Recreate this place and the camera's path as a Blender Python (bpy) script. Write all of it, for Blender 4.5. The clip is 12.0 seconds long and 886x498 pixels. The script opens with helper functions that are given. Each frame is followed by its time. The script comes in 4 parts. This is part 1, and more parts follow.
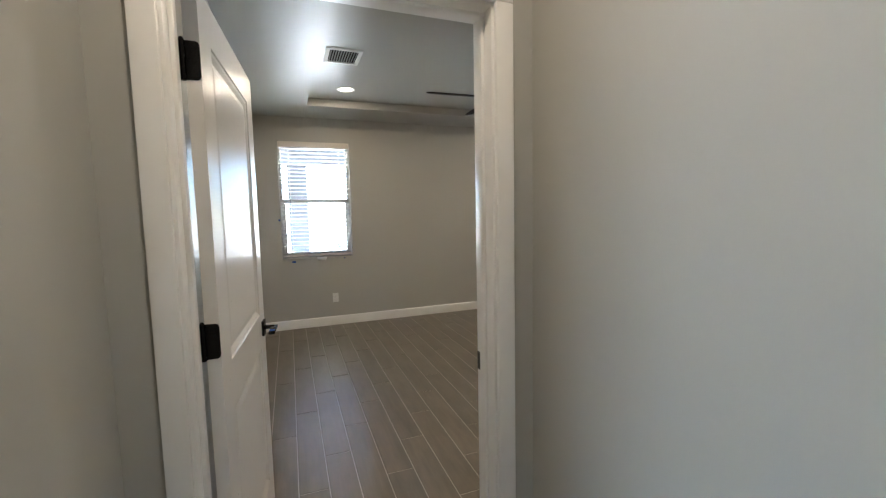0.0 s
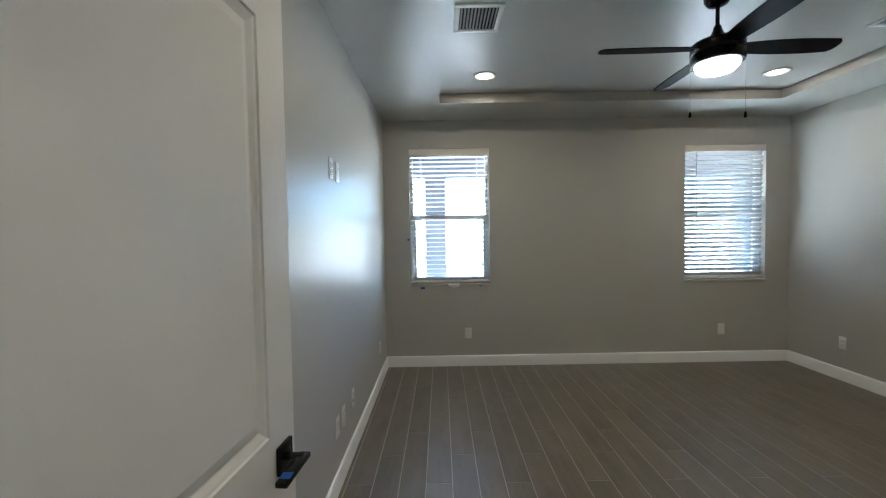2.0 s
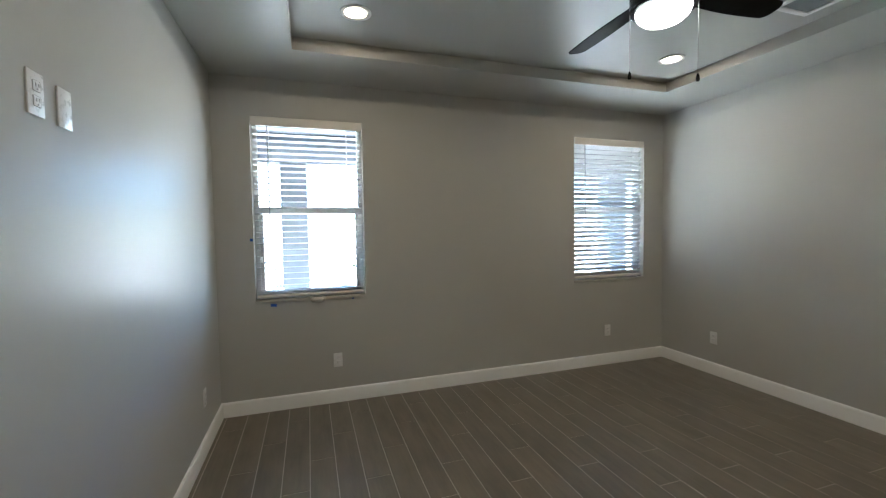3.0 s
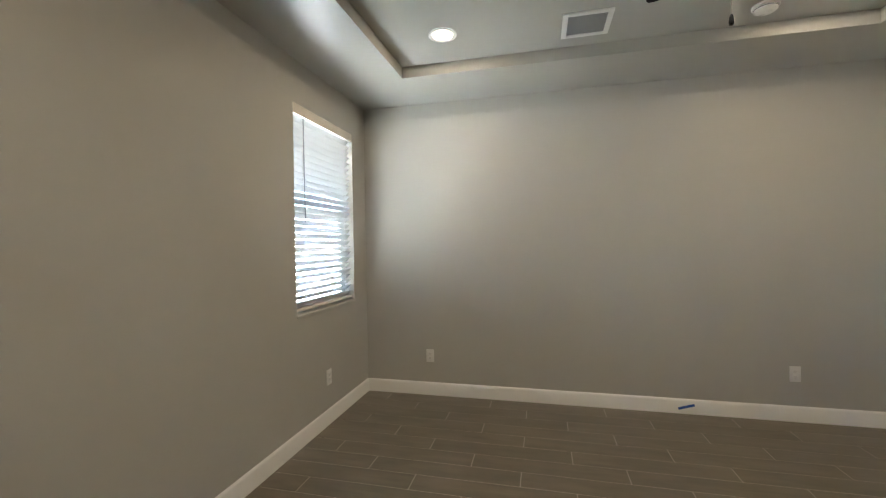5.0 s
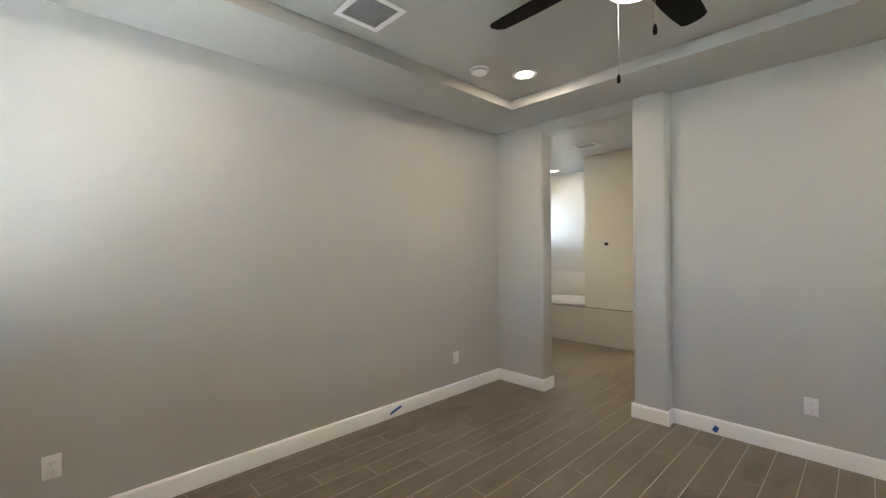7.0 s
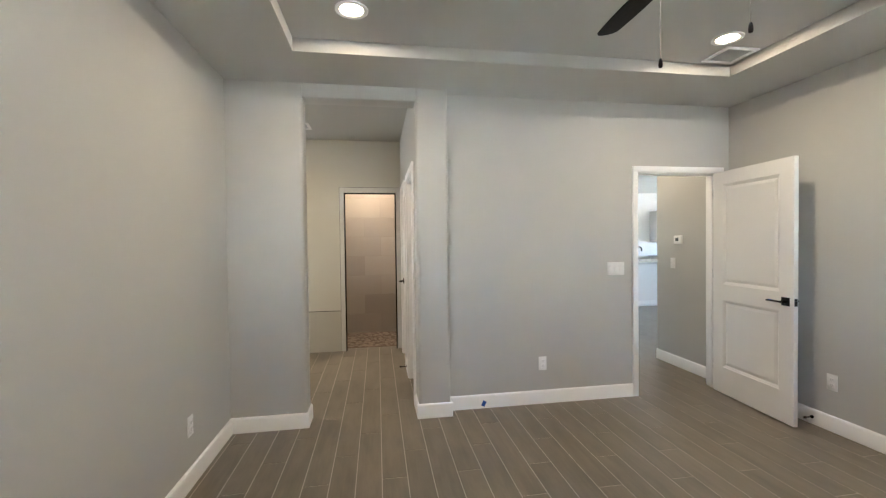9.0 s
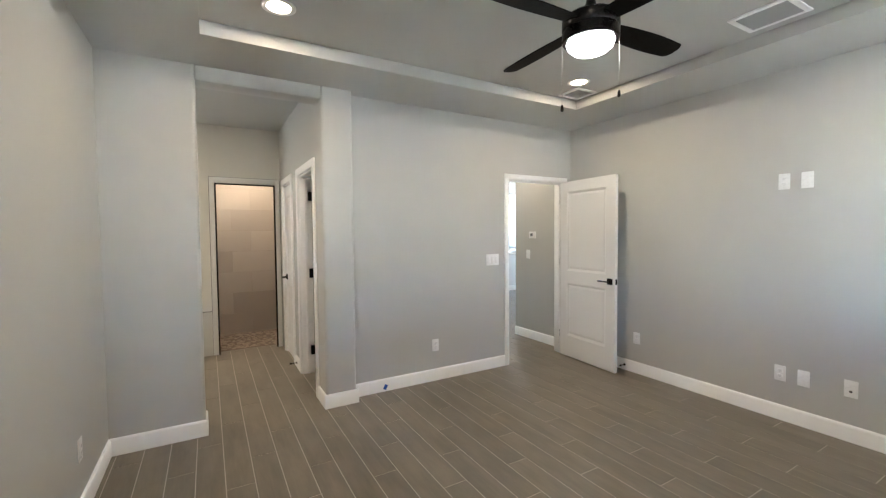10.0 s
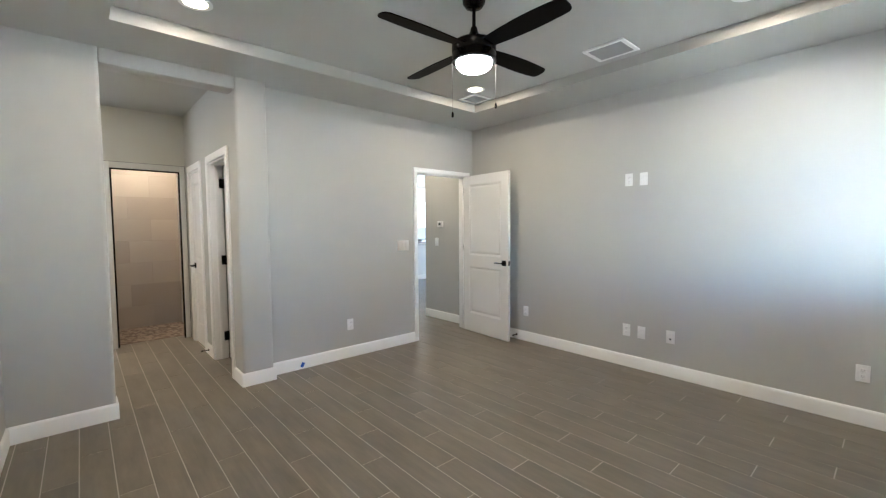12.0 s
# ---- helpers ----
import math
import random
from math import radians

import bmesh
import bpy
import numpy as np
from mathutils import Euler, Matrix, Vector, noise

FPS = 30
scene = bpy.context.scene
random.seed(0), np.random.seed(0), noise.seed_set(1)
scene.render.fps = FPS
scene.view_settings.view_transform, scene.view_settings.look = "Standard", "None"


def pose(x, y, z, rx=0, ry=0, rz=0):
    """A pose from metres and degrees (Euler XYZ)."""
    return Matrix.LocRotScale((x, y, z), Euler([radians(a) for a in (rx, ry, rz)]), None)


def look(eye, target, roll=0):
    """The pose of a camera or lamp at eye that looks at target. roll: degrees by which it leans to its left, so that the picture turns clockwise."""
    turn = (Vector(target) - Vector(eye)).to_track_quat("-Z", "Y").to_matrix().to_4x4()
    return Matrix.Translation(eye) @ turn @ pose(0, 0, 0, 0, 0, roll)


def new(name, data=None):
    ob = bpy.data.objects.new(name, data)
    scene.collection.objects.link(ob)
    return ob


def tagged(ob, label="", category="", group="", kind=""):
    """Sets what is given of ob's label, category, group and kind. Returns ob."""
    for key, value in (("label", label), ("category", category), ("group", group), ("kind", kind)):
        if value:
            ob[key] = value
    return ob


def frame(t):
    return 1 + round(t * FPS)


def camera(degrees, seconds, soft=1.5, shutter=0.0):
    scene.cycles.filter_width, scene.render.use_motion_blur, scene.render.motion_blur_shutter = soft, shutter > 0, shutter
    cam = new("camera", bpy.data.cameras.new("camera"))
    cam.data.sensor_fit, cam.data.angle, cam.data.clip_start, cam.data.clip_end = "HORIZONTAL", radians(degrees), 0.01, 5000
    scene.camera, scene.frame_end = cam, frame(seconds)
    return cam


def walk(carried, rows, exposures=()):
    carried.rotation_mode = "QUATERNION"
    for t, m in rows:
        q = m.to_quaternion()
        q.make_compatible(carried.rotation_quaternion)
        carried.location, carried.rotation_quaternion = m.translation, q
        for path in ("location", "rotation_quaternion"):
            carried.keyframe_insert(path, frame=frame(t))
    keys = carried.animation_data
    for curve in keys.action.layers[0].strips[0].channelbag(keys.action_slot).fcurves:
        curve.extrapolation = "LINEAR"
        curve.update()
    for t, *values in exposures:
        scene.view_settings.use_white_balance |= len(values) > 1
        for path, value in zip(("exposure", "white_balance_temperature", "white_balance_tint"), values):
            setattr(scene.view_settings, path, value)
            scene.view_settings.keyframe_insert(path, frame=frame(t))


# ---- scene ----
cam = camera(94.6, 12.0, 1.25)
PATH = [
    (0, (0.365, -1.209, 1.425), (1.063, 0.657, 1.249), -1.2),
    (0.5, (0.515, -1.03, 1.443), (0.74, 0.955, 1.341), -1.1),
    (1, (0.526, -0.763, 1.441), (0.584, 1.236, 1.389), -0.9),
    (1.5, (0.551, -0.495, 1.441), (0.5385, 1.505, 1.392), -0.9),
    (2, (0.603, -0.178, 1.439), (0.612, 1.82, 1.362), -0.9),
    (2.5, (0.595, 0.26, 1.42), (0.858, 2.24, 1.322), -0.9),
    (3, (0.68, 0.709, 1.427), (1.302, 2.607, 1.336), -0.9),
    (3.2, (0.737, 0.871, 1.433), (1.519, 2.71, 1.344), -0.8),
    (4.8, (0.755, 2.43, 1.362), (2.638, 3.104, 1.346), -0.8),
    (5, (0.786, 2.6, 1.368), (2.73, 3.069, 1.342), -0.9),
    (5.5, (0.833, 3.012, 1.41), (2.831, 2.959, 1.359), -1.0),
    (6, (0.943, 3.301, 1.4), (2.87, 2.771, 1.33), -0.9),
    (6.5, (1.224, 3.431, 1.42), (2.975, 2.466, 1.357), -0.7),
    (7, (1.579, 3.591, 1.401), (3.022, 2.206, 1.402), -0.5),
    (7.2, (1.73, 3.595, 1.412), (3.043, 2.086, 1.411), -0.5),
    (8.8, (3.115, 3.378, 1.408), (2.989, 1.382, 1.394), -0.7),
    (9, (3.25, 3.355, 1.418), (2.933, 1.381, 1.38), -0.7),
    (9.5, (3.493, 3.339, 1.413), (2.798, 1.465, 1.345), -0.6),
    (10, (3.752, 3.478, 1.446), (2.756, 1.746, 1.366), -0.5),
    (10.5, (3.907, 3.692, 1.454), (2.79, 2.036, 1.369), -0.5),
    (11, (3.963, 3.794, 1.447), (2.779, 2.185, 1.352), -0.5),
    (11.5, (3.975, 3.858, 1.418), (2.719, 2.306, 1.304), -0.4),
    (12, (3.944, 3.849, 1.379), (2.619, 2.355, 1.266), -0.4),
]
EXPOSURES = [(0.0, 5.31, 5790, 10), (1.0, 5.41, 5760, 10), (1.5, 5.14, 5520, 9), (2.0, 4.87, 5320, 6), (2.5, 4.82, 5370, 6), (3.2, 4.92, 5570, 7),
             (5.0, 5.28, 6090, 9), (5.5, 5.29, 5820, 10), (6.0, 5.48, 5740, 10), (6.5, 5.55, 5780, 10), (7.2, 5.65, 5790, 10), (9.0, 5.90, 5730, 10), (10.5, 5.95, 5580, 10), (12.0, 5.92, 5450, 9)]
walk(cam, [(t, look(eye, target, roll)) for t, eye, target, roll in PATH], EXPOSURES)

# ---- world, sun ----
world = bpy.data.worlds.new("sky_world")
scene.world = world
world.use_nodes = True
sky = world.node_tree.nodes.new("ShaderNodeTexSky")
sky.sky_type = "NISHITA"
sky.sun_disc = False
sky.sun_elevation = radians(57)
sky.sun_rotation = radians(343)
sky.altitude = 1400.0
sky.dust_density = 0.1
sky.ozone_density = 3.5
backing = world.node_tree.nodes["Background"]
backing.inputs["Strength"].default_value = 0.08
world.node_tree.links.new(sky.outputs[0], backing.inputs["Color"])
sun_data = bpy.data.lights.new("sun", "SUN")
sun_data.energy, sun_data.angle, sun_data.color = 4.2, radians(0.5), (1.0, 0.98, 0.95)
sun = new("sun", sun_data)
sun.matrix_world = look((-6, 20, 32), (0, 0, 0))

def window_daylight(name, m, wide, high, watts, color=(0.80, 0.90, 1.0)):
    """The sky's light in a window's opening, facing into the room."""
    data = bpy.data.lights.new(name, "AREA")
    data.shape, data.size, data.size_y, data.energy, data.color = "RECTANGLE", wide, high, watts, color
    new(name, data).matrix_world = m


window_daylight("bath_window_daylight", look((6.135, -2.60, 1.78), (4.0, -2.60, 1.78)), 0.70, 0.76, 0.36)
window_daylight("patio_daylight", look((-3.95, 4.30, 1.05), (-3.4, 0.0, 1.0)), 0.85, 1.9, 3.0)
window_daylight("west_window_daylight", look((-7.66, -5.2, 1.4), (0.0, -5.2, 1.4)), 3.0, 1.8, 0.6, (0.95, 0.98, 1.0))
LAMP_WATTS = 0.24
LAMP_WARM = (1.0, 0.78, 0.54)
BOWL_GLOW = 0.45


# ---- materials ----
def make_mat(name):
    m = bpy.data.materials.new(name)
    m.use_nodes = True
    nt = m.node_tree
    return m, nt, nt.nodes["Principled BSDF"]


def link(nt, a, b):
    nt.links.new(a, b)


def node(nt, kind, **values):
    n = nt.nodes.new(kind)
    for key, value in values.items():
        n.inputs[key].default_value = value
    return n


def painted(name, color, rough=0.5, spec=0.5, bump=0.0, scale=140.0, vary=0.04, metal=0.0, detail=3.0, each=0.0):
    """Paint, plastic or metal with a faint mottling at two scales and a fine relief."""
    m, nt, b = make_mat(name)
    coord = nt.nodes.new("ShaderNodeTexCoord")
    big = node(nt, "ShaderNodeTexNoise", Scale=1.7, Detail=4.0)
    fine = node(nt, "ShaderNodeTexNoise", Scale=scale, Detail=detail)
    link(nt, coord.outputs["Object"], big.inputs["Vector"])
    link(nt, coord.outputs["Object"], fine.inputs["Vector"])
    mix = nt.nodes.new("ShaderNodeMix")
    mix.data_type = "RGBA"
    lo = [max(0.0, c * (1 - vary)) for c in color]
    hi = [min(1.0, c * (1 + vary)) for c in color]
    mix.inputs[6].default_value, mix.inputs[7].default_value = (*lo, 1), (*hi, 1)
    link(nt, big.outputs[0], mix.inputs[0])
    tint = mix.outputs[2]
    if each:
        info = nt.nodes.new("ShaderNodeObjectInfo")
        spread = node(nt, "ShaderNodeMapRange")
        spread.inputs["To Min"].default_value, spread.inputs["To Max"].default_value = 1 - each, 1 + each
        link(nt, info.outputs["Random"], spread.inputs["Value"])
        hsv = nt.nodes.new("ShaderNodeHueSaturation")
        link(nt, spread.outputs[0], hsv.inputs["Value"])
        link(nt, tint, hsv.inputs["Color"])
        tint = hsv.outputs[0]
    link(nt, tint, b.inputs["Base Color"])
    rr = node(nt, "ShaderNodeMapRange")
    rr.inputs["To Min"].default_value, rr.inputs["To Max"].default_value = max(0.02, rough - 0.05), min(1.0, rough + 0.05)
    link(nt, fine.outputs[0], rr.inputs["Value"])
    link(nt, rr.outputs[0], b.inputs["Roughness"])
    b.inputs["Specular IOR Level"].default_value = spec
    b.inputs["Metallic"].default_value = metal
    if bump:
        bp = node(nt, "ShaderNodeBump", Strength=bump, Distance=0.002)
        link(nt, fine.outputs[0], bp.inputs["Height"])
        link(nt, bp.outputs[0], b.inputs["Normal"])
    return m


def glowing(name, color, strength):
    m, nt, b = make_mat(name)
    b.inputs["Base Color"].default_value = (0.85, 0.85, 0.82, 1)
    b.inputs["Emission Color"].default_value = (*color, 1)
    b.inputs["Emission Strength"].default_value = strength
    b.inputs["Roughness"].default_value = 0.35
    return m


def tile_material(name, dark, light):
    """Wood-look porcelain: long grain along y, a tone of its own for each tile."""
    m, nt, b = make_mat(name)
    geo = nt.nodes.new("ShaderNodeNewGeometry")
    info = nt.nodes.new("ShaderNodeObjectInfo")
    tone = node(nt, "ShaderNodeMath")
    tone.operation = "ADD"
    link(nt, info.outputs["Random"], tone.inputs[0])
    link(nt, geo.outputs["Random Per Island"], tone.inputs[1])
    shift = nt.nodes.new("ShaderNodeCombineXYZ")
    gain = node(nt, "ShaderNodeMath")
    gain.operation = "MULTIPLY"
    gain.inputs[1].default_value = 37.0
    link(nt, tone.outputs[0], gain.inputs[0])
    for k in (0, 1):
        link(nt, gain.outputs[0], shift.inputs[k])
    add = nt.nodes.new("ShaderNodeVectorMath")
    link(nt, geo.outputs["Position"], add.inputs[0])
    link(nt, shift.outputs[0], add.inputs[1])
    stretch = nt.nodes.new("ShaderNodeVectorMath")
    stretch.operation = "MULTIPLY"
    stretch.inputs[1].default_value = (42.0, 2.2, 1.0)
    link(nt, add.outputs[0], stretch.inputs[0])
    grain = node(nt, "ShaderNodeTexNoise", Scale=1.0, Detail=6.0, Roughness=0.62, Distortion=0.5)
    link(nt, stretch.outputs[0], grain.inputs["Vector"])
    cloud_at = nt.nodes.new("ShaderNodeVectorMath")
    cloud_at.operation = "MULTIPLY"
    cloud_at.inputs[1].default_value = (9.0, 2.4, 1.0)
    link(nt, add.outputs[0], cloud_at.inputs[0])
    cloud = node(nt, "ShaderNodeTexNoise", Scale=1.0, Detail=5.0, Roughness=0.6)
    link(nt, cloud_at.outputs[0], cloud.inputs["Vector"])
    both = node(nt, "ShaderNodeMath")
    both.operation = "MULTIPLY_ADD"
    both.inputs[1].default_value = 0.36
    link(nt, grain.outputs[0], both.inputs[0])
    half = node(nt, "ShaderNodeMath")
    half.operation = "MULTIPLY"
    half.inputs[1].default_value = 0.64
    link(nt, cloud.outputs[0], half.inputs[0])
    link(nt, half.outputs[0], both.inputs[2])
    ramp = nt.nodes.new("ShaderNodeValToRGB")
    ramp.color_ramp.elements[0].position, ramp.color_ramp.elements[0].color = 0.3, (*dark, 1)
    ramp.color_ramp.elements[1].position, ramp.color_ramp.elements[1].color = 0.7, (*light, 1)
    link(nt, both.outputs[0], ramp.inputs[0])
    hsv = nt.nodes.new("ShaderNodeHueSaturation")
    value = node(nt, "ShaderNodeMapRange")
    value.inputs["To Min"].default_value, value.inputs["To Max"].default_value = 0.92, 1.08
    frac = node(nt, "ShaderNodeMath")
    frac.operation = "FRACT"
    link(nt, tone.outputs[0], frac.inputs[0])
    link(nt, frac.outputs[0], value.inputs["Value"])
    link(nt, value.outputs[0], hsv.inputs["Value"])
    link(nt, ramp.outputs[0], hsv.inputs["Color"])
    link(nt, hsv.outputs[0], b.inputs["Base Color"])
    rough = node(nt, "ShaderNodeMapRange")
    rough.inputs["To Min"].default_value, rough.inputs["To Max"].default_value = 0.33, 0.46
    link(nt, grain.outputs[0], rough.inputs["Value"])
    link(nt, rough.outputs[0], b.inputs["Roughness"])
    b.inputs["Specular IOR Level"].default_value = 0.7
    bp = node(nt, "ShaderNodeBump", Strength=0.12, Distance=0.001)
    link(nt, grain.outputs[0], bp.inputs["Height"])
    link(nt, bp.outputs[0], b.inputs["Normal"])
    return m


def glass_material(name):
    m, nt, b = make_mat(name)
    b.inputs["Base Color"].default_value = (0.95, 0.98, 0.97, 1)
    b.inputs["Transmission Weight"].default_value = 1.0
    b.inputs["Roughness"].default_value = 0.0
    b.inputs["IOR"].default_value = 1.05
    return m


WALL = painted("greige_wall_paint", (0.485, 0.474, 0.432), 0.33, 0.075, 0.10, 190.0, 0.02)
CEIL = painted("greige_ceiling_paint", (0.44, 0.432, 0.393), 0.35, 0.40, 0.10, 170.0, 0.02)
BATHPAINT = painted("pale_bath_paint", (0.58, 0.568, 0.505), 0.55, 0.15, 0.08, 180.0, 0.03)
TRIM = painted("white_trim_paint", (0.87, 0.858, 0.828), 0.30, 0.5, 0.02, 90.0, 0.015)
DOORPAINT = painted("white_door_paint", (0.785, 0.768, 0.73), 0.30, 0.34, 0.012, 45.0, 0.015)
BLACK = painted("satin_black_metal", (0.004, 0.004, 0.004), 0.26, 0.22, 0.0, 200.0, 0.1)
PLASTIC = painted("white_plastic", (0.80, 0.79, 0.76), 0.28, 0.5, 0.0, 60.0, 0.01)
SLOT = painted("dark_slot", (0.03, 0.03, 0.03), 0.6, 0.3)
SHUTTER = painted("grey_outlet_shutter", (0.42, 0.41, 0.39), 0.5, 0.4)
VENTWHITE = painted("white_enamel", (0.82, 0.81, 0.78), 0.35, 0.5, 0.0, 60.0, 0.02)
VENTSLAT = painted("grey_vent_slat", (0.42, 0.42, 0.41), 0.45, 0.4)
DUCT_SHADE = painted("dark_duct_shade", (0.03, 0.03, 0.032), 0.8, 0.2)
MESHGREY = painted("grey_filter_mesh", (0.21, 0.21, 0.21), 0.8, 0.2, 0.3, 400.0, 0.1)
GROUT = painted("pale_grout", (0.52, 0.48, 0.42), 0.85, 0.2, 0.3, 300.0, 0.08)
TILE = tile_material("wood_look_tile", (0.116, 0.098, 0.073), (0.212, 0.181, 0.137))
VINYL = painted("beige_window_vinyl", (0.70, 0.69, 0.66), 0.4, 0.4, 0.0, 60.0, 0.02)
# lighter and warmer than the slats: the room lamps' glow is in this colour
VALANCE_LIT = painted("lamp_warmed_valance", (0.78, 0.73, 0.65), 0.45, 0.35, 0.05, 60.0, 0.03)
SLATMAT = painted("white_blind_slat", (0.56, 0.56, 0.55), 0.42, 0.4, 0.05, 80.0, 0.015)
CORD = painted("white_cord", (0.7, 0.69, 0.66), 0.8, 0.2)
WAND = painted("grey_clear_wand", (0.35, 0.36, 0.37), 0.25, 0.5)
GLASS = glass_material("window_glass")
TAPE = painted("blue_masking_tape", (0.03, 0.10, 0.38), 0.7, 0.2, 0.1, 300.0, 0.08)
BLADE = painted("black_stained_blade", (0.004, 0.0036, 0.0033), 0.50, 0.05, 0.06, 60.0, 0.15)
CHROME = painted("bright_steel", (0.6, 0.59, 0.57), 0.22, 0.5, 0.0, 100.0, 0.02, 1.0)
BRASSCHAIN = painted("steel_chain", (0.34, 0.32, 0.28), 0.3, 0.5, 0.0, 100.0, 0.02, 1.0)
LAMPLENS = glowing("warm_lamp_lens", (1.0, 0.80, 0.54), 0.42)
BOWLGLASS = glowing("frosted_lit_bowl", (1.0, 0.93, 0.82), BOWL_GLOW)
STUCCO = painted("grey_stucco", (0.165, 0.17, 0.185), 0.9, 0.2, 0.5, 120.0, 0.06)
CONCRETE = painted("patio_concrete", (0.56, 0.56, 0.54), 0.9, 0.2, 0.3, 60.0, 0.08)
GRAVEL = painted("pale_desert_soil", (0.43, 0.415, 0.375), 0.95, 0.1, 0.8, 3.0, 0.30)
# for the unseen wall added east of the bath window
GLAREWALL = painted("tan_glare_wall", (0.40, 0.385, 0.36), 0.9, 0.2, 0.4, 50.0, 0.08)
ROCKMAT = painted("tan_rock", (0.30, 0.27, 0.23), 0.9, 0.2, 0.8, 20.0, 0.25)
SHRUBMAT = painted("dusty_shrub", (0.10, 0.12, 0.07), 0.9, 0.1, 0.0, 30.0, 0.3)
TUBWHITE = painted("white_acrylic", (0.82, 0.82, 0.80), 0.12, 0.5, 0.0, 40.0, 0.01)
BACKER = painted("grey_backer_board", (0.46, 0.445, 0.39), 0.75, 0.3, 0.3, 80.0, 0.10)
SHOWERTILE = painted("beige_shower_tile", (0.36, 0.31, 0.26), 0.3, 0.5, 0.04, 30.0, 0.10, each=0.10)
SHOWERGROUT = painted("shower_grout", (0.31, 0.27, 0.225), 0.9, 0.2)
PEBBLE = painted("tan_pebble", (0.23, 0.175, 0.13), 0.55, 0.4, 0.2, 40.0, 0.3)
COUNTER = painted("pale_quartz", (0.66, 0.65, 0.62), 0.2, 0.5, 0.0, 25.0, 0.08)
CABWHITE = painted("white_cabinet", (0.76, 0.75, 0.73), 0.35, 0.5, 0.0, 60.0, 0.015)
SPLASH = painted("grey_backsplash", (0.40, 0.40, 0.39), 0.6, 0.3, 0.1, 40.0, 0.08)
SCREEN = painted("grey_display", (0.10, 0.11, 0.11), 0.2, 0.5)
BRASSKEEP = painted("black_strike", (0.015, 0.015, 0.015), 0.4, 0.5, 0.0, 100.0, 0.1, 0.5)


# ---- mesh helpers ----
def box(bm, x0, x1, y0, y1, z0, z1, bevel=0.0, segments=2):
    made = bmesh.ops.create_cube(bm, size=1.0, matrix=Matrix.LocRotScale(
        ((x0 + x1) / 2, (y0 + y1) / 2, (z0 + z1) / 2), None, (abs(x1 - x0), abs(y1 - y0), abs(z1 - z0))))
    if bevel:
        edges = list({e for v in made["verts"] for e in v.link_edges})
        bmesh.ops.bevel(bm, geom=edges, offset=bevel, segments=segments, affect="EDGES", profile=0.5)


def tube(bm, p0, p1, r0, r1=None, sides=16):
    p0, p1 = Vector(p0), Vector(p1)
    r1 = r0 if r1 is None else r1
    d = p1 - p0
    m = Matrix.Translation((p0 + p1) / 2) @ d.to_track_quat("Z", "Y").to_matrix().to_4x4()
    bmesh.ops.create_cone(bm, cap_ends=True, segments=sides, radius1=r0, radius2=r1, depth=d.length, matrix=m)


def lathe(bm, profile, at=(0, 0, 0), sides=40):
    """Turns (radius, z) pairs about the z axis through at."""
    rings = []
    for r, z in profile:
        if r < 1e-5:
            rings.append([bm.verts.new((at[0], at[1], at[2] + z))])
        else:
            rings.append([bm.verts.new((at[0] + r * math.cos(2 * math.pi * k / sides), at[1] + r * math.sin(2 * math.pi * k / sides), at[2] + z)) for k in range(sides)])
    for a, b in zip(rings, rings[1:]):
        for k in range(sides):
            j = (k + 1) % sides
            quad = [a[k % len(a)], a[j % len(a)], b[j % len(b)], b[k % len(b)]]
            quad = list(dict.fromkeys(quad))
            if len(quad) > 2:
                bm.faces.new(quad)
    bmesh.ops.recalc_face_normals(bm, faces=bm.faces)


def prism(bm, outline, z0, z1):
    """An upright prism over an outline of (x, y, fillet) corners, given counter-clockwise."""
    pts = []
    n = len(outline)
    for k, (x, y, r) in enumerate(outline):
        p = Vector((x, y))
        if r <= 0:
            pts.append(p)
            continue
        a = (Vector(outline[k - 1][:2]) - p).normalized()
        b = (Vector(outline[(k + 1) % n][:2]) - p).normalized()
        s, e = p + a * r, p + b * r
        c = p + (a + b) * r
        for i in range(7):
            f = i / 6 * math.pi / 2
            pts.append(c - b * r * math.cos(f) - a * r * math.sin(f))
    low = [bm.verts.new((p.x, p.y, z0)) for p in pts]
    top = [bm.verts.new((p.x, p.y, z1)) for p in pts]
    bm.faces.new(top)
    bm.faces.new(low[::-1])
    m = len(pts)
    for k in range(m):
        j = (k + 1) % m
        bm.faces.new((low[k], low[j], top[j], top[k]))
    bmesh.ops.recalc_face_normals(bm, faces=bm.faces)


def mesh_of(name, bm, material, smooth=True):
    me = bpy.data.meshes.new(name)
    bm.to_mesh(me)
    bm.free()
    me.materials.append(material)
    if smooth:
        for p in me.polygons:
            p.use_smooth = True
        me.set_sharp_from_angle(angle=radians(35))
    return me


def part(name, bm, material, parent=None, label=""):
    ob = new(name, mesh_of(name, bm, material))
    if parent is not None:
        ob.parent = parent
        ob.matrix_parent_inverse = parent.matrix_basis.inverted()
    if label:
        ob["label"] = label
    return ob


def thing(name, label, category, at=(0, 0, 0), group=""):
    ob = new(name)
    ob.empty_display_size = 0.1
    ob.matrix_basis = Matrix.Translation(at)
    return tagged(ob, label, category, group)


def setting(name, bm, material, label, category):
    return tagged(part(name, bm, material), label, category, kind="structure")


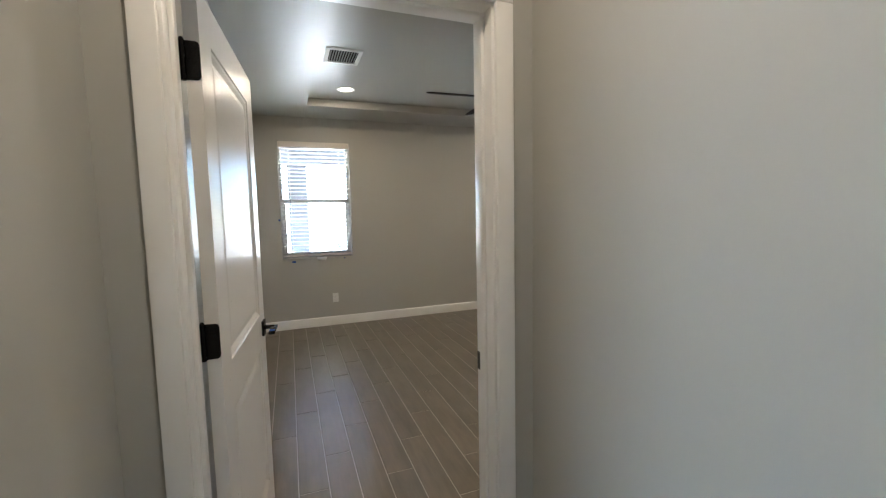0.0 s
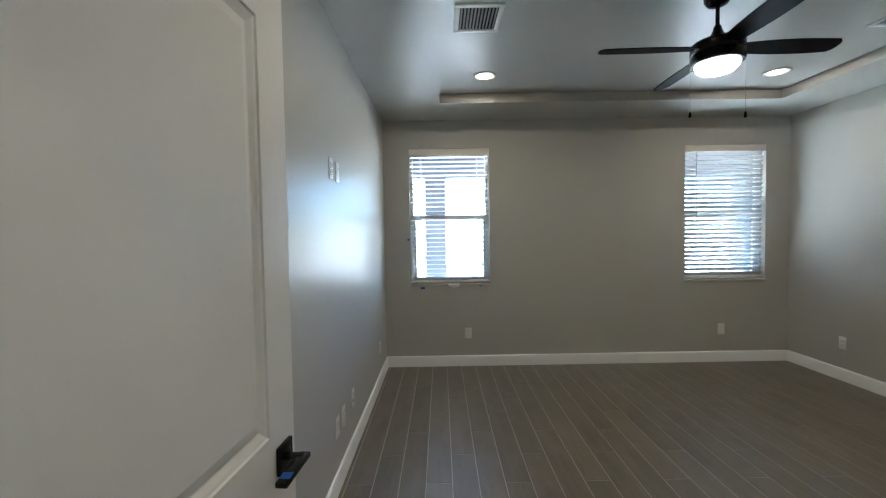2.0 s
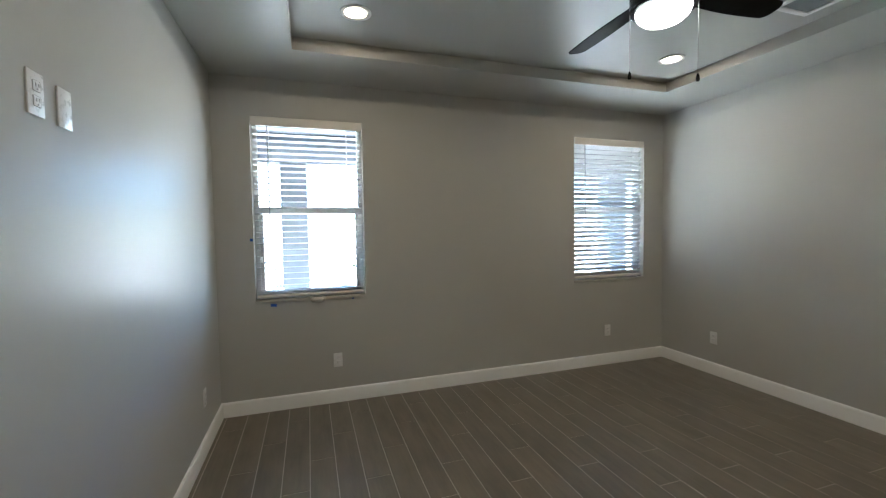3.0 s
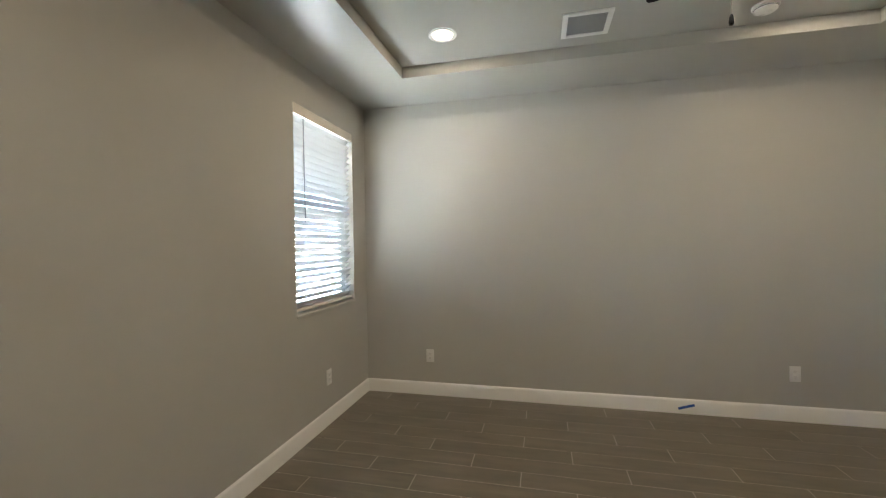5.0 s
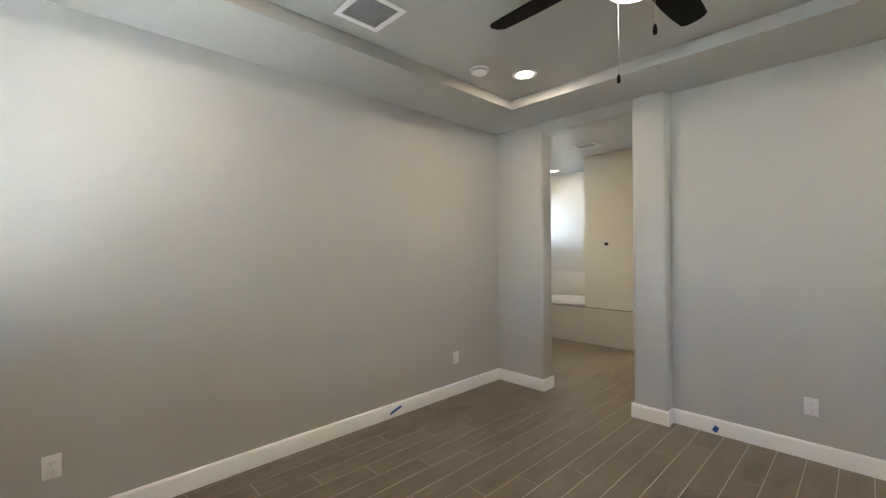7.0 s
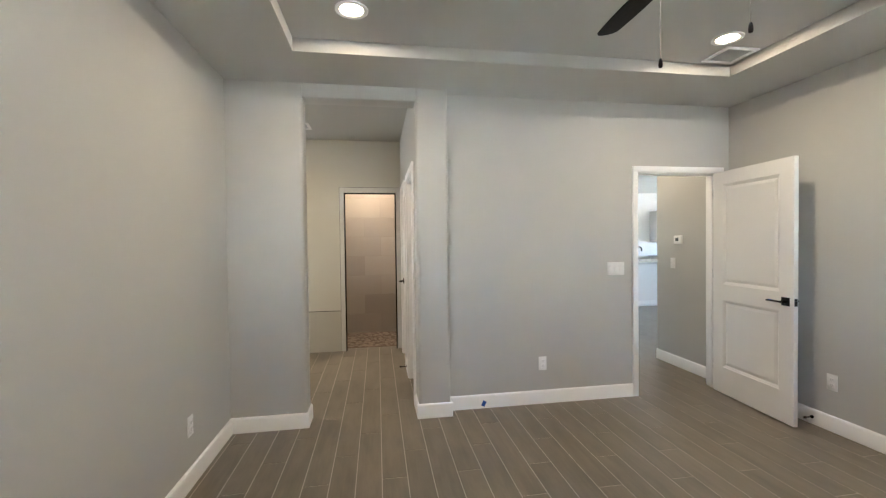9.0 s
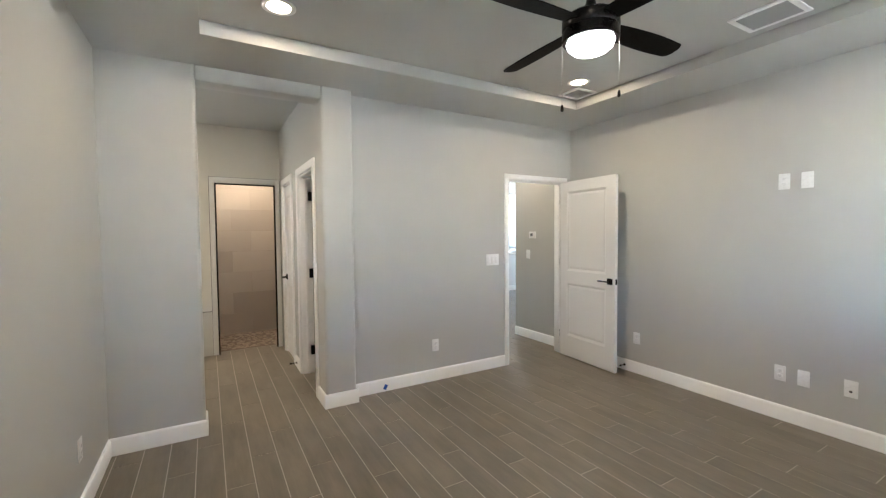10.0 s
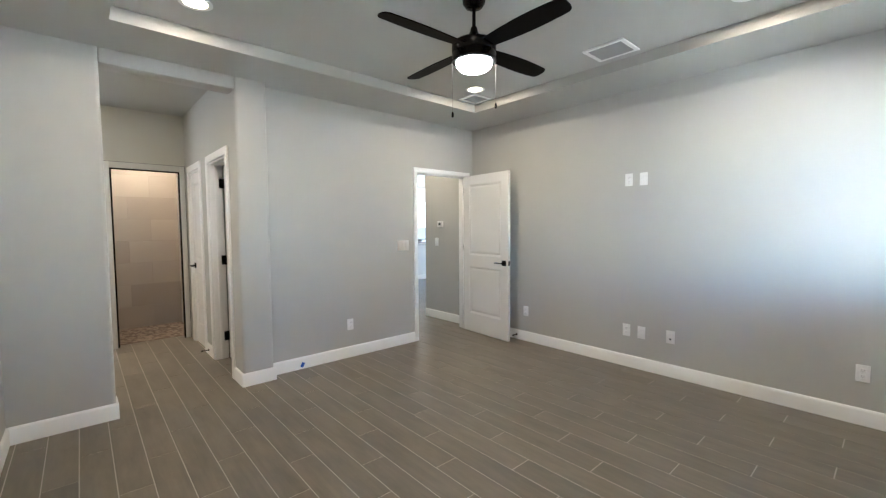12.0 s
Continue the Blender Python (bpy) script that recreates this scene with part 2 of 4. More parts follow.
# ---- plan ----
ROOM_E, ROOM_N = 4.35, 4.205
STEP_Y = 0.11
SOFFIT, TRAY = 2.63, 2.715
TRAY_X0, TRAY_X1, TRAY_Y0, TRAY_Y1 = 0.61, 3.76, 0.637, 3.617
WIN = {"window_1": (0.27, 1.128), "window_2": (3.22, 4.092)}
WIN_Z0, WIN_Z1 = 0.895, 2.337
DOOR_X0, DOOR_X1, DOOR_H = 0.112, 0.949, 2.025
PASS_X = 2.937
BATH_S, BATH_E, ALCOVE_S, BATH_C = -2.1, 6.0, -3.15, 2.74
HALL_W, HALL_E, HALL_END = -0.02, 1.07, -1.02

# ---- shell of the bedroom ----
bm = bmesh.new()
box(bm, -0.12, 0, 0, ROOM_N, 0, 2.85)
setting("wall_west", bm, WALL, "greige painted wall with cable plates and outlets", "wall")

bm = bmesh.new()
xs = [-0.12, WIN["window_1"][0], WIN["window_1"][1], WIN["window_2"][0], WIN["window_2"][1], ROOM_E + 0.15]
box(bm, xs[0], xs[5], ROOM_N, ROOM_N + 0.15, 0, WIN_Z0)
box(bm, xs[0], xs[5], ROOM_N, ROOM_N + 0.15, WIN_Z1, 2.85)
for a, b in ((0, 1), (2, 3), (4, 5)):
    box(bm, xs[a], xs[b], ROOM_N, ROOM_N + 0.15, WIN_Z0, WIN_Z1)
setting("wall_north", bm, WALL, "greige painted wall with two windows", "wall")

bm = bmesh.new()
box(bm, ROOM_E, ROOM_E + 0.15, STEP_Y, ROOM_N, 0, 2.85)
setting("wall_east", bm, WALL, "plain greige painted wall with two outlets", "wall")

bm = bmesh.new()
box(bm, -0.12, DOOR_X0, -0.12, 0, 0, 2.85)
box(bm, DOOR_X1, 2.68, -0.12, 0, 0, 2.85)
box(bm, DOOR_X0, DOOR_X1, -0.12, 0, DOOR_H, 2.85)
setting("wall_south", bm, WALL, "greige painted wall with the bedroom doorway", "wall")

bm = bmesh.new()
prism(bm, [(3.80, STEP_Y, 0.026), (3.80, -0.07, 0.026), (ROOM_E + 0.15, -0.07, 0), (ROOM_E + 0.15, STEP_Y, 0)], 0, 2.85)
prism(bm, [(PASS_X, -0.07, 0), (PASS_X, STEP_Y, 0.026), (2.68, STEP_Y, 0.026), (2.68, -0.12, 0), (2.817, -0.12, 0), (2.817, -0.07, 0)][::-1], 0, 2.85)
box(bm, PASS_X - 0.002, 3.802, -0.07, STEP_Y - 0.001, 2.525, 2.85, 0.012)
setting("wall_bath_opening", bm, WALL, "greige wall with a square bullnosed opening to the bath", "wall")

bm = bmesh.new()
X0, X1, Y0, Y1 = -0.12, ROOM_E + 0.15, -0.12, ROOM_N + 0.15
box(bm, X0, TRAY_X0, 0, ROOM_N, SOFFIT, 2.80)
box(bm, TRAY_X1, ROOM_E, STEP_Y, ROOM_N, SOFFIT, 2.80)
box(bm, TRAY_X0, TRAY_X1, TRAY_Y1, ROOM_N, SOFFIT, 2.80)
box(bm, TRAY_X0, 2.68, 0, TRAY_Y0, SOFFIT, 2.80)
box(bm, 2.68, TRAY_X1, STEP_Y, TRAY_Y0, SOFFIT, 2.80)
box(bm, TRAY_X0, TRAY_X1, TRAY_Y0, TRAY_Y1, TRAY, 2.80)
setting("ceiling", bm, CEIL, "greige painted tray ceiling with a raised middle", "ceiling")

# unseen slab over everything, added to keep the daylight out
bm = bmesh.new()
box(bm, -8.0, 6.3, -9.0, ROOM_N + 0.15, 2.86, 3.0)
setting("roof", bm, STUCCO, "unseen flat slab added above the rooms to block daylight", "roof")


# ---- baseboards ----
def baseboard(x0, y0, x1, y1, nx, ny, name="baseboard"):
    """A run along a wall from one end to the other; (nx, ny) points into the room."""
    bm = bmesh.new()
    a, b, n = Vector((x0, y0, 0)), Vector((x1, y1, 0)), Vector((nx, ny, 0))
    prof = [(0.0, 0.0), (0.015, 0.0), (0.015, 0.098), (0.011, 0.108), (0.005, 0.114), (0.0, 0.115)]
    ra = [bm.verts.new(a + n * d + Vector((0, 0, z))) for d, z in prof]
    rb = [bm.verts.new(b + n * d + Vector((0, 0, z))) for d, z in prof]
    for k in range(len(prof)):
        j = (k + 1) % len(prof)
        bm.faces.new((ra[k], ra[j], rb[j], rb[k]))
    bm.faces.new(ra[::-1])
    bm.faces.new(rb)
    bmesh.ops.recalc_face_normals(bm, faces=bm.faces)
    return setting(name, bm, TRIM, "white painted baseboard along the wall foot", "baseboard")


T = 0.015
baseboard(0, T, 0, ROOM_N - T, 1, 0)
baseboard(0, ROOM_N, ROOM_E, ROOM_N, 0, -1)
baseboard(ROOM_E, STEP_Y + T, ROOM_E, ROOM_N - T, -1, 0)
baseboard(3.80 - T, STEP_Y, ROOM_E, STEP_Y, 0, 1)
baseboard(3.80, -0.07, 3.80, STEP_Y, -1, 0)
baseboard(2.68 - T, STEP_Y, PASS_X + T, STEP_Y, 0, 1)
baseboard(2.68, T, 2.68, STEP_Y, -1, 0)
baseboard(PASS_X, -0.13, PASS_X, STEP_Y, 1, 0)
baseboard(0.993, 0, 2.68, 0, 0, 1)
baseboard(HALL_W, -0.12 - T, HALL_W, HALL_END, 1, 0)
baseboard(HALL_E, -0.12 - T, HALL_E, -3.0, -1, 0)
baseboard(0.996, -0.12, HALL_E, -0.12, 0, -1)


# ---- doors ----
def casing(name, axis, at, lo, hi, top, out, width=0.07):
    """Three flat boards round an opening in a wall; axis is the one that the wall runs along, out the side it faces."""
    frame_ob = thing(name, "white painted flat door casing round the opening", "door casing")
    frame_ob["kind"] = "structure"
    for nm, a, b, z0, z1 in (("casing_leg", lo - width, lo, 0, top), ("casing_leg", hi, hi + width, 0, top), ("casing_head", lo - width, hi + width, top, top + width)):
        bm = bmesh.new()
        d0, d1 = sorted((at, at + out * 0.018))
        if axis == "x":
            box(bm, a, b, d0, d1, z0, z1, 0.003)
        else:
            box(bm, d0, d1, a, b, z0, z1, 0.003)
        part(nm, bm, TRIM, frame_ob)
    return frame_ob


def jamb(name, axis, d0, d1, lo, hi, top, stop_at):
    ob = thing(name, "white painted door jamb lining the wall opening", "door jamb")
    ob["kind"] = "structure"
    th = 0.016
    for nm, a, b, z0, z1 in (("jamb_leg", lo, lo + th, 0, top - th), ("jamb_leg", hi - th, hi, 0, top - th), ("jamb_head", lo, hi, top - th, top)):
        bm = bmesh.new()
        box(bm, *((a, b, d0, d1) if axis == "x" else (d0, d1, a, b)), z0, z1, 0.001)
        part(nm, bm, TRIM, ob)
    for nm, a, b, z0, z1 in (("stop_strip", lo + th, lo + th + 0.011, 0, top - th - 0.011), ("stop_strip", hi - th - 0.011, hi - th, 0, top - th - 0.011), ("stop_strip", lo + th, hi - th, top - th - 0.011, top - th)):
        bm = bmesh.new()
        s0, s1 = stop_at, stop_at + 0.035
        box(bm, *((a, b, s0, s1) if axis == "x" else (s0, s1, a, b)), z0, z1, 0.002)
        part(nm, bm, TRIM, ob)
    return ob


def panel_side(bm, width, x, side, z0, z1):
    """One raised moulded panel on the face at x; the leaf runs along y from 0 to width."""
    y0, y1 = 0.118, width - 0.118
    rings = ((0.0, 0.0), (0.003, -0.004), (0.010, -0.006), (0.022, -0.0125), (0.026, -0.0125), (0.030, -0.010), (0.048, -0.006))
    prev = None
    for inset, depth in rings:
        px = x + side * depth
        vs = [bm.verts.new((px, yy, zz)) for yy, zz in ((y0 + inset, z0 + inset), (y1 - inset, z0 + inset), (y1 - inset, z1 - inset), (y0 + inset, z1 - inset))]
        if prev:
            for k in range(4):
                j = (k + 1) % 4
                bm.faces.new((prev[k], prev[j], vs[j], vs[k]))
        prev = vs
    bm.faces.new(prev)


def door_leaf(name, label, width, m, lever_side=(1, -1), hinge_z=(0.24, 1.083, 1.808), with_hinges=True):
    """A two-panel leaf: local y from the hinge edge to the latch edge, x is its thickness, base at z 0."""
    ob = thing(name, label, "door")
    h, th = 2.0, 0.035
    panels = ((0.24, 0.845), (0.99, 1.885))
    bm = bmesh.new()
    for side, x in ((1, th / 2), (-1, -th / 2)):
        for z0, z1 in panels:
            panel_side(bm, width, x, side, z0, z1)
        zs = [0.0, panels[0][0], panels[0][1], panels[1][0], panels[1][1], h]
        ys = [0.0, 0.118, width - 0.118, width]
        for i in range(5):
            for j in range(3):
                if j == 1 and i in (1, 3):
                    continue
                bm.faces.new([bm.verts.new((x, yy, zz)) for yy, zz in ((ys[j], zs[i]), (ys[j + 1], zs[i]), (ys[j + 1], zs[i + 1]), (ys[j], zs[i + 1]))])
    for quad in (((0, 0), (0, h)), ((width, 0), (width, h))):
        (ya, za), (yb, zb) = quad
        bm.faces.new([bm.verts.new(v) for v in ((-th / 2, ya, za), (th / 2, ya, za), (th / 2, yb, zb), (-th / 2, yb, zb))])
    for zz in (0, h):
        bm.faces.new([bm.verts.new(v) for v in ((-th / 2, 0, zz), (th / 2, 0, zz), (th / 2, width, zz), (-th / 2, width, zz))])
    bmesh.ops.remove_doubles(bm, verts=bm.verts, dist=0.0002)
    bmesh.ops.recalc_face_normals(bm, faces=bm.faces)
    leaf = part("leaf", bm, DOORPAINT, ob)
    leaf.data.set_sharp_from_angle(angle=radians(8))
    zc, yc = 0.922, width - 0.062
    for side in lever_side:
        bm = bmesh.new()
        x0 = side * th / 2
        box(bm, *sorted((x0, x0 + side * 0.010)), yc - 0.032, yc + 0.032, zc - 0.032, zc + 0.032, 0.002)
        rose = part("rose", bm, BLACK, ob, "square black rose")
        bm = bmesh.new()
        tube(bm, (x0 + side * 0.009, yc, zc), (x0 + side * 0.048, yc, zc), 0.009)
        box(bm, *sorted((x0 + side * 0.036, x0 + side * 0.062)), yc - 0.112, yc + 0.012, zc - 0.006, zc + 0.006, 0.003)
        part("lever", bm, BLACK, ob, "straight black lever handle")
    bm = bmesh.new()
    box(bm, -0.012, 0.012, width - 0.001, width + 0.0015, zc - 0.028, zc + 0.028, 0.0006, 1)
    box(bm, -0.006, 0.006, width, width + 0.009, zc - 0.010, zc + 0.010, 0.002)
    part("latch", bm, BRASSKEEP, ob, "black latch plate")
    if with_hinges:
        for z in hinge_z:
            bm = bmesh.new()
            prism(bm, [(-0.017, -0.048, 0), (0.0175, -0.048, 0.011), (0.0175, 0.048, 0.011), (-0.017, 0.048, 0)], 0, 0.003)
            bmesh.ops.transform(bm, verts=bm.verts, matrix=pose(0, 0.0005, z, 90, 0, 0))
            for dz in (-0.032, 0.0, 0.032):
                tube(bm, (0.006, -0.0035, z + dz), (0.006, -0.002, z + dz), 0.0038, sides=10)
            part("hinge_plate", bm, BLACK, ob, "black hinge plate")
            bm = bmesh.new()
            tube(bm, (-0.022, -0.006, z - 0.050), (-0.022, -0.006, z + 0.050), 0.0065)
            tube(bm, (-0.022, -0.006, z + 0.050), (-0.022, -0.006, z + 0.055), 0.0065, 0.003)
            part("hinge_pin", bm, BLACK, ob)
    ob.matrix_basis = m
    return ob


casing("door_casing_room", "x", 0.0, DOOR_X0 + 0.008, DOOR_X1 - 0.008, DOOR_H - 0.008, 1, 0.052)
casing("door_casing_hall", "x", -0.12, DOOR_X0 + 0.008, DOOR_X1 - 0.008, DOOR_H - 0.008, -1, 0.055)
jamb("door_jamb", "x", -0.12, 0.0, DOOR_X0, DOOR_X1, DOOR_H, -0.075)
door_leaf("bedroom_door", "white two-panel door standing wide open, black lever handle", 0.80,
          pose(0.1585, 0.010, 0.012, 0, 0, -4.3))
# scrap of tape left on the room-side lever
bm = bmesh.new()
box(bm, -0.0115, 0.0115, -0.012, 0.012, -0.0005, 0.0005, 0.0002, 1)
bmesh.ops.transform(bm, verts=bm.verts, matrix=pose(0.1585, 0.010, 0.012, 0, 0, -4.3) @ pose(0.0665, 0.652, 0.9287))
lever_tape = part("masking_tape", bm, TAPE)
tagged(lever_tape, "scrap of blue masking tape on a black door lever", "tape", "blue tape marks")
# strike plate in the latch jamb
bm = bmesh.new()
box(bm, DOOR_X1 - 0.0185, DOOR_X1 - 0.0155, -0.036, -0.004, 0.905, 0.965, 0.0006, 1)
tagged(part("strike_plate", bm, BRASSKEEP), "black strike plate let into the white jamb", "strike plate")

# hinge leaves left on the jamb
for z in (0.252, 1.095, 1.82):
    bm = bmesh.new()
    box(bm, DOOR_X0 + 0.0155, DOOR_X0 + 0.0180, -0.032, 0.002, z - 0.048, z + 0.048, 0.0008, 1)
    tagged(part("jamb_hinge_leaf", bm, BLACK), "black hinge leaf screwed to the white jamb", "hinge", "jamb hinges")


# ---- windows and blinds ----
def window(name, x0, x1, tilt, label):
    ob = thing(name, label, "window")
    ob["kind"] = "structure"
    ya, yb = ROOM_N + 0.085, ROOM_N + 0.135
    z0, z1, zm = WIN_Z0, WIN_Z1, 1.61
    f = 0.038
    for nm, a, b, c, d in (("window_frame", x0, x0 + f, z0, z1), ("window_frame", x1 - f, x1, z0, z1), ("window_frame", x0 + f, x1 - f, z1 - f, z1), ("window_frame", x0 + f, x1 - f, z0, z0 + f)):
        bm = bmesh.new()
        box(bm, a, b, ya, yb, c, d, 0.003)
        part(nm, bm, VINYL, ob)
    bm = bmesh.new()
    box(bm, x0 + f, x1 - f, ya - 0.004, yb - 0.01, zm - 0.022, zm + 0.022, 0.003)
    part("meeting_rail", bm, VINYL, ob)
    for nm, a, b in (("sash_stile", x0 + f, x0 + f + 0.028), ("sash_stile", x1 - f - 0.028, x1 - f)):
        bm = bmesh.new()
        box(bm, a, b, ya + 0.002, ya + 0.03, z0 + f, zm - 0.022, 0.003)
        part(nm, bm, VINYL, ob)
    bm = bmesh.new()
    box(bm, x0 + f, x1 - f, ya + 0.002, ya + 0.03, z0 + f, z0 + f + 0.03, 0.003)
    part("sash_rail", bm, VINYL, ob)
    for za, zb in ((z0 + f, zm - 0.022), (zm + 0.022, z1 - f)):
        bm = bmesh.new()
        box(bm, x0 + f, x1 - f, ya + 0.020, ya + 0.024, za, zb)
        pane = part("pane", bm, GLASS, ob, "clear window glass")
        pane.visible_shadow = False
    bm = bmesh.new()
    box(bm, x0 - 0.004, x1 + 0.004, ROOM_N - 0.012, ya, z0 - 0.018, z0 + 0.001, 0.003)
    part("window_sill", bm, WALL, ob)


def blind(x0, x1, tilt, label, wand_x):
    ob = thing("window_blind", label, "blind", ((x0 + x1) / 2, ROOM_N + 0.04, WIN_Z1))
    yc = ROOM_N + 0.042
    a, b = x0 + 0.012, x1 - 0.012
    bm = bmesh.new()
    box(bm, x0 + 0.004, x1 - 0.004, yc - 0.044, yc - 0.034, WIN_Z1 - 0.072, WIN_Z1 - 0.003, 0.003)
    part("valance", bm, VALANCE_LIT, ob, "valance with lamp warmth in its cream colour")
    bm = bmesh.new()
    box(bm, a, b, yc - 0.026, yc + 0.026, WIN_Z1 - 0.045, WIN_Z1 - 0.004, 0.003)
    part("head_rail", bm, SLATMAT, ob)
    top, low, n = WIN_Z1 - 0.085, WIN_Z0 + 0.062, 28
    bm = bmesh.new()
    prof = [(-0.025, -0.0012), (-0.008, 0.0008), (0.008, 0.0008), (0.025, -0.0012), (0.025, 0.0012), (0.008, 0.0032), (-0.008, 0.0032), (-0.025, 0.0012)]
    ends = [[bm.verts.new((xx, y, z)) for y, z in prof] for xx in (a - (a + b) / 2, b - (a + b) / 2)]
    for k in range(8):
        j = (k + 1) % 8
        bm.faces.new((ends[0][k], ends[0][j], ends[1][j], ends[1][k]))
    bm.faces.new(ends[0][::-1])
    bm.faces.new(ends[1])
    bmesh.ops.recalc_face_normals(bm, faces=bm.faces)
    slat = mesh_of("slat", bm, SLATMAT, False)
    for k in range(n):
        z = top + (low - top) * k / (n - 1)
        s = new("slat", slat)
        s.parent = ob
        s.matrix_parent_inverse = ob.matrix_basis.inverted()
        s.matrix_basis = pose((a + b) / 2, yc, z, tilt + 0.8 * math.sin(k * 1.7), 0, 0)
    bm = bmesh.new()
    box(bm, a, b, yc - 0.025, yc + 0.025, WIN_Z0 + 0.018, WIN_Z0 + 0.038, 0.004)
    part("bottom_rail", bm, VALANCE_LIT, ob, "bottom rail with lamp warmth in its cream colour")
    for fx in (0.14, 0.86):
        for dy in (-0.026, 0.026):
            bm = bmesh.new()
            xx = a + (b - a) * fx
            tube(bm, (xx, yc + dy, WIN_Z0 + 0.03), (xx, yc + dy, WIN_Z1 - 0.04), 0.0011, sides=6)
            part("ladder_cord", bm, CORD, ob)
    bm = bmesh.new()
    tube(bm, (wand_x, yc - 0.036, WIN_Z1 - 0.06), (wand_x + 0.004, yc - 0.038, WIN_Z1 - 0.80), 0.004, sides=8)
    part("tilt_wand", bm, WAND, ob, "grey plastic tilt wand")
    return ob


for nm, (a, b) in WIN.items():
    window(nm, a, b, 0, "single-hung window in a white vinyl frame")
blind(*WIN["window_1"], -8, "white slatted blind lowered over the window, slats open", WIN["window_1"][0] + 0.12)
blind(*WIN["window_2"], -44, "white slatted blind lowered over the window, slats tilted", WIN["window_2"][0] + 0.13)


# ---- plates and outlets ----
def facing(x, y, z, nx, ny):
    """The pose on a wall with local -y pointing into the room."""
    return pose(x, y, z, 0, 0, math.degrees(math.atan2(nx, -ny)))


def wall_plate(kind_of, label, m, width=0.072, height=0.117, group="wall plates"):
    ob = thing({"outlet": "wall_outlet", "switch": "light_switch", "blank": "blank_plate", "cable": "cable_plate"}[kind_of], label, "outlet" if kind_of == "outlet" else "switch" if kind_of == "switch" else "wall plate", group=group)
    bm = bmesh.new()
    box(bm, -width / 2, width / 2, -0.006, 0.0, -height / 2, height / 2, 0.003)
    part("plate", bm, PLASTIC, ob)
    if kind_of == "outlet":
        for s in (1, -1):
            bm = bmesh.new()
            box(bm, -0.017, 0.017, -0.009, -0.004, s * 0.020 - 0.0145, s * 0.020 + 0.0145, 0.004)
            part("socket", bm, PLASTIC, ob)
            for dx in (-0.0065, 0.0065):
                bm = bmesh.new()
                box(bm, dx - 0.0012, dx + 0.0012, -0.0096, -0.008, s * 0.020 - 0.002, s * 0.020 + 0.008)
                part("slot", bm, SHUTTER, ob)
            bm = bmesh.new()
            tube(bm, (0, -0.0096, s * 0.020 - 0.008), (0, -0.008, s * 0.020 - 0.008), 0.0026, sides=10)
            part("slot", bm, SHUTTER, ob)
    elif kind_of == "switch":
        n = max(1, round(width / 0.055))
        for k in range(n):
            cx = (k - (n - 1) / 2) * 0.046
            bm = bmesh.new()
            box(bm, cx - 0.0165, cx + 0.0165, -0.0085, -0.004, -0.033, 0.033, 0.002)
            part("rocker", bm, PLASTIC, ob)
    elif kind_of == "cable":
        for s in (1, -1):
            bm = bmesh.new()
            box(bm, -0.008, 0.008, -0.008, -0.005, s * 0.018 - 0.007, s * 0.018 + 0.007, 0.001, 1)
            part("jack", bm, SLOT if s < 0 else PLASTIC, ob)
    ob.matrix_basis = m
    return ob


OUT = "white duplex outlet low on the greige wall"
for x in (0.884, 3.623):
    wall_plate("outlet", OUT, facing(x, ROOM_N, 0.357, 0, -1))
for y in (3.594, 0.775):
    wall_plate("outlet", OUT, facing(ROOM_E, y, 0.355, -1, 0))
wall_plate("outlet", OUT, facing(1.848, 0, 0.347, 0, 1))
for y in (0.889, 2.090, 3.70):
    wall_plate("outlet", OUT, facing(0, y, 0.357, 1, 0))
wall_plate("blank", "blank white plate beside an outlet low on the wall", facing(0, 2.232, 0.355, 1, 0))
wall_plate("cable", "white cable plate with two jacks low on the wall", facing(0, 2.487, 0.362, 1, 0))
wall_plate("outlet", "white outlet high on the wall for a television", facing(0, 2.088, 1.805, 1, 0))
wall_plate("blank", "blank white plate high on the wall for a television", facing(0, 2.225, 1.803, 1, 0))
wall_plate("switch", "white three-gang rocker switch beside the doorway", facing(1.152, 0, 1.155, 0, 1), width=0.163)
wall_plate("switch", "white single rocker switch on the hall wall", facing(HALL_W, -0.755, 1.143, 1, 0))

stat = thing("thermostat", "white wall thermostat with a small grey display", "thermostat")
bm = bmesh.new()
box(bm, -0.055, 0.055, -0.028, 0, -0.045, 0.045, 0.006, 3)
part("case", bm, PLASTIC, stat)
bm = bmesh.new()
box(bm, -0.024, 0.020, -0.0295, -0.027, -0.016, 0.022, 0.001, 1)
part("display", bm, SCREEN, stat, "grey display")
stat.matrix_basis = facing(HALL_W, -0.66, 1.404, 1, 0)


# ---- ceiling fixtures ----
def downlight(x, y, z, watts=LAMP_WATTS, group="bedroom downlights"):
    ob = thing("recessed_downlight", "lit round recessed ceiling light with a white trim", "ceiling light", (x, y, z), group)
    bm = bmesh.new()
    lathe(bm, [(0.092, 0.0), (0.092, -0.004), (0.086, -0.007), (0.066, -0.004), (0.066, 0.0)], (x, y, z), 40)
    part("trim_ring", bm, VENTWHITE, ob)
    bm = bmesh.new()
    lathe(bm, [(0.066, -0.001), (0.05, -0.003), (0.0, -0.004)], (x, y, z), 32)
    part("lens", bm, LAMPLENS, ob, "glowing warm lens")
    data = bpy.data.lights.new("downlight_lamp", "AREA")
    data.shape, data.size, data.energy, data.color = "DISK", 0.12, watts, LAMP_WARM
    lamp = new("downlight_lamp", data)
    lamp.matrix_world = pose(x, y, z - 0.008)
    return ob


for x in (0.98, 3.372):
    for y in (1.0, 3.205):
        downlight(x, y, TRAY)


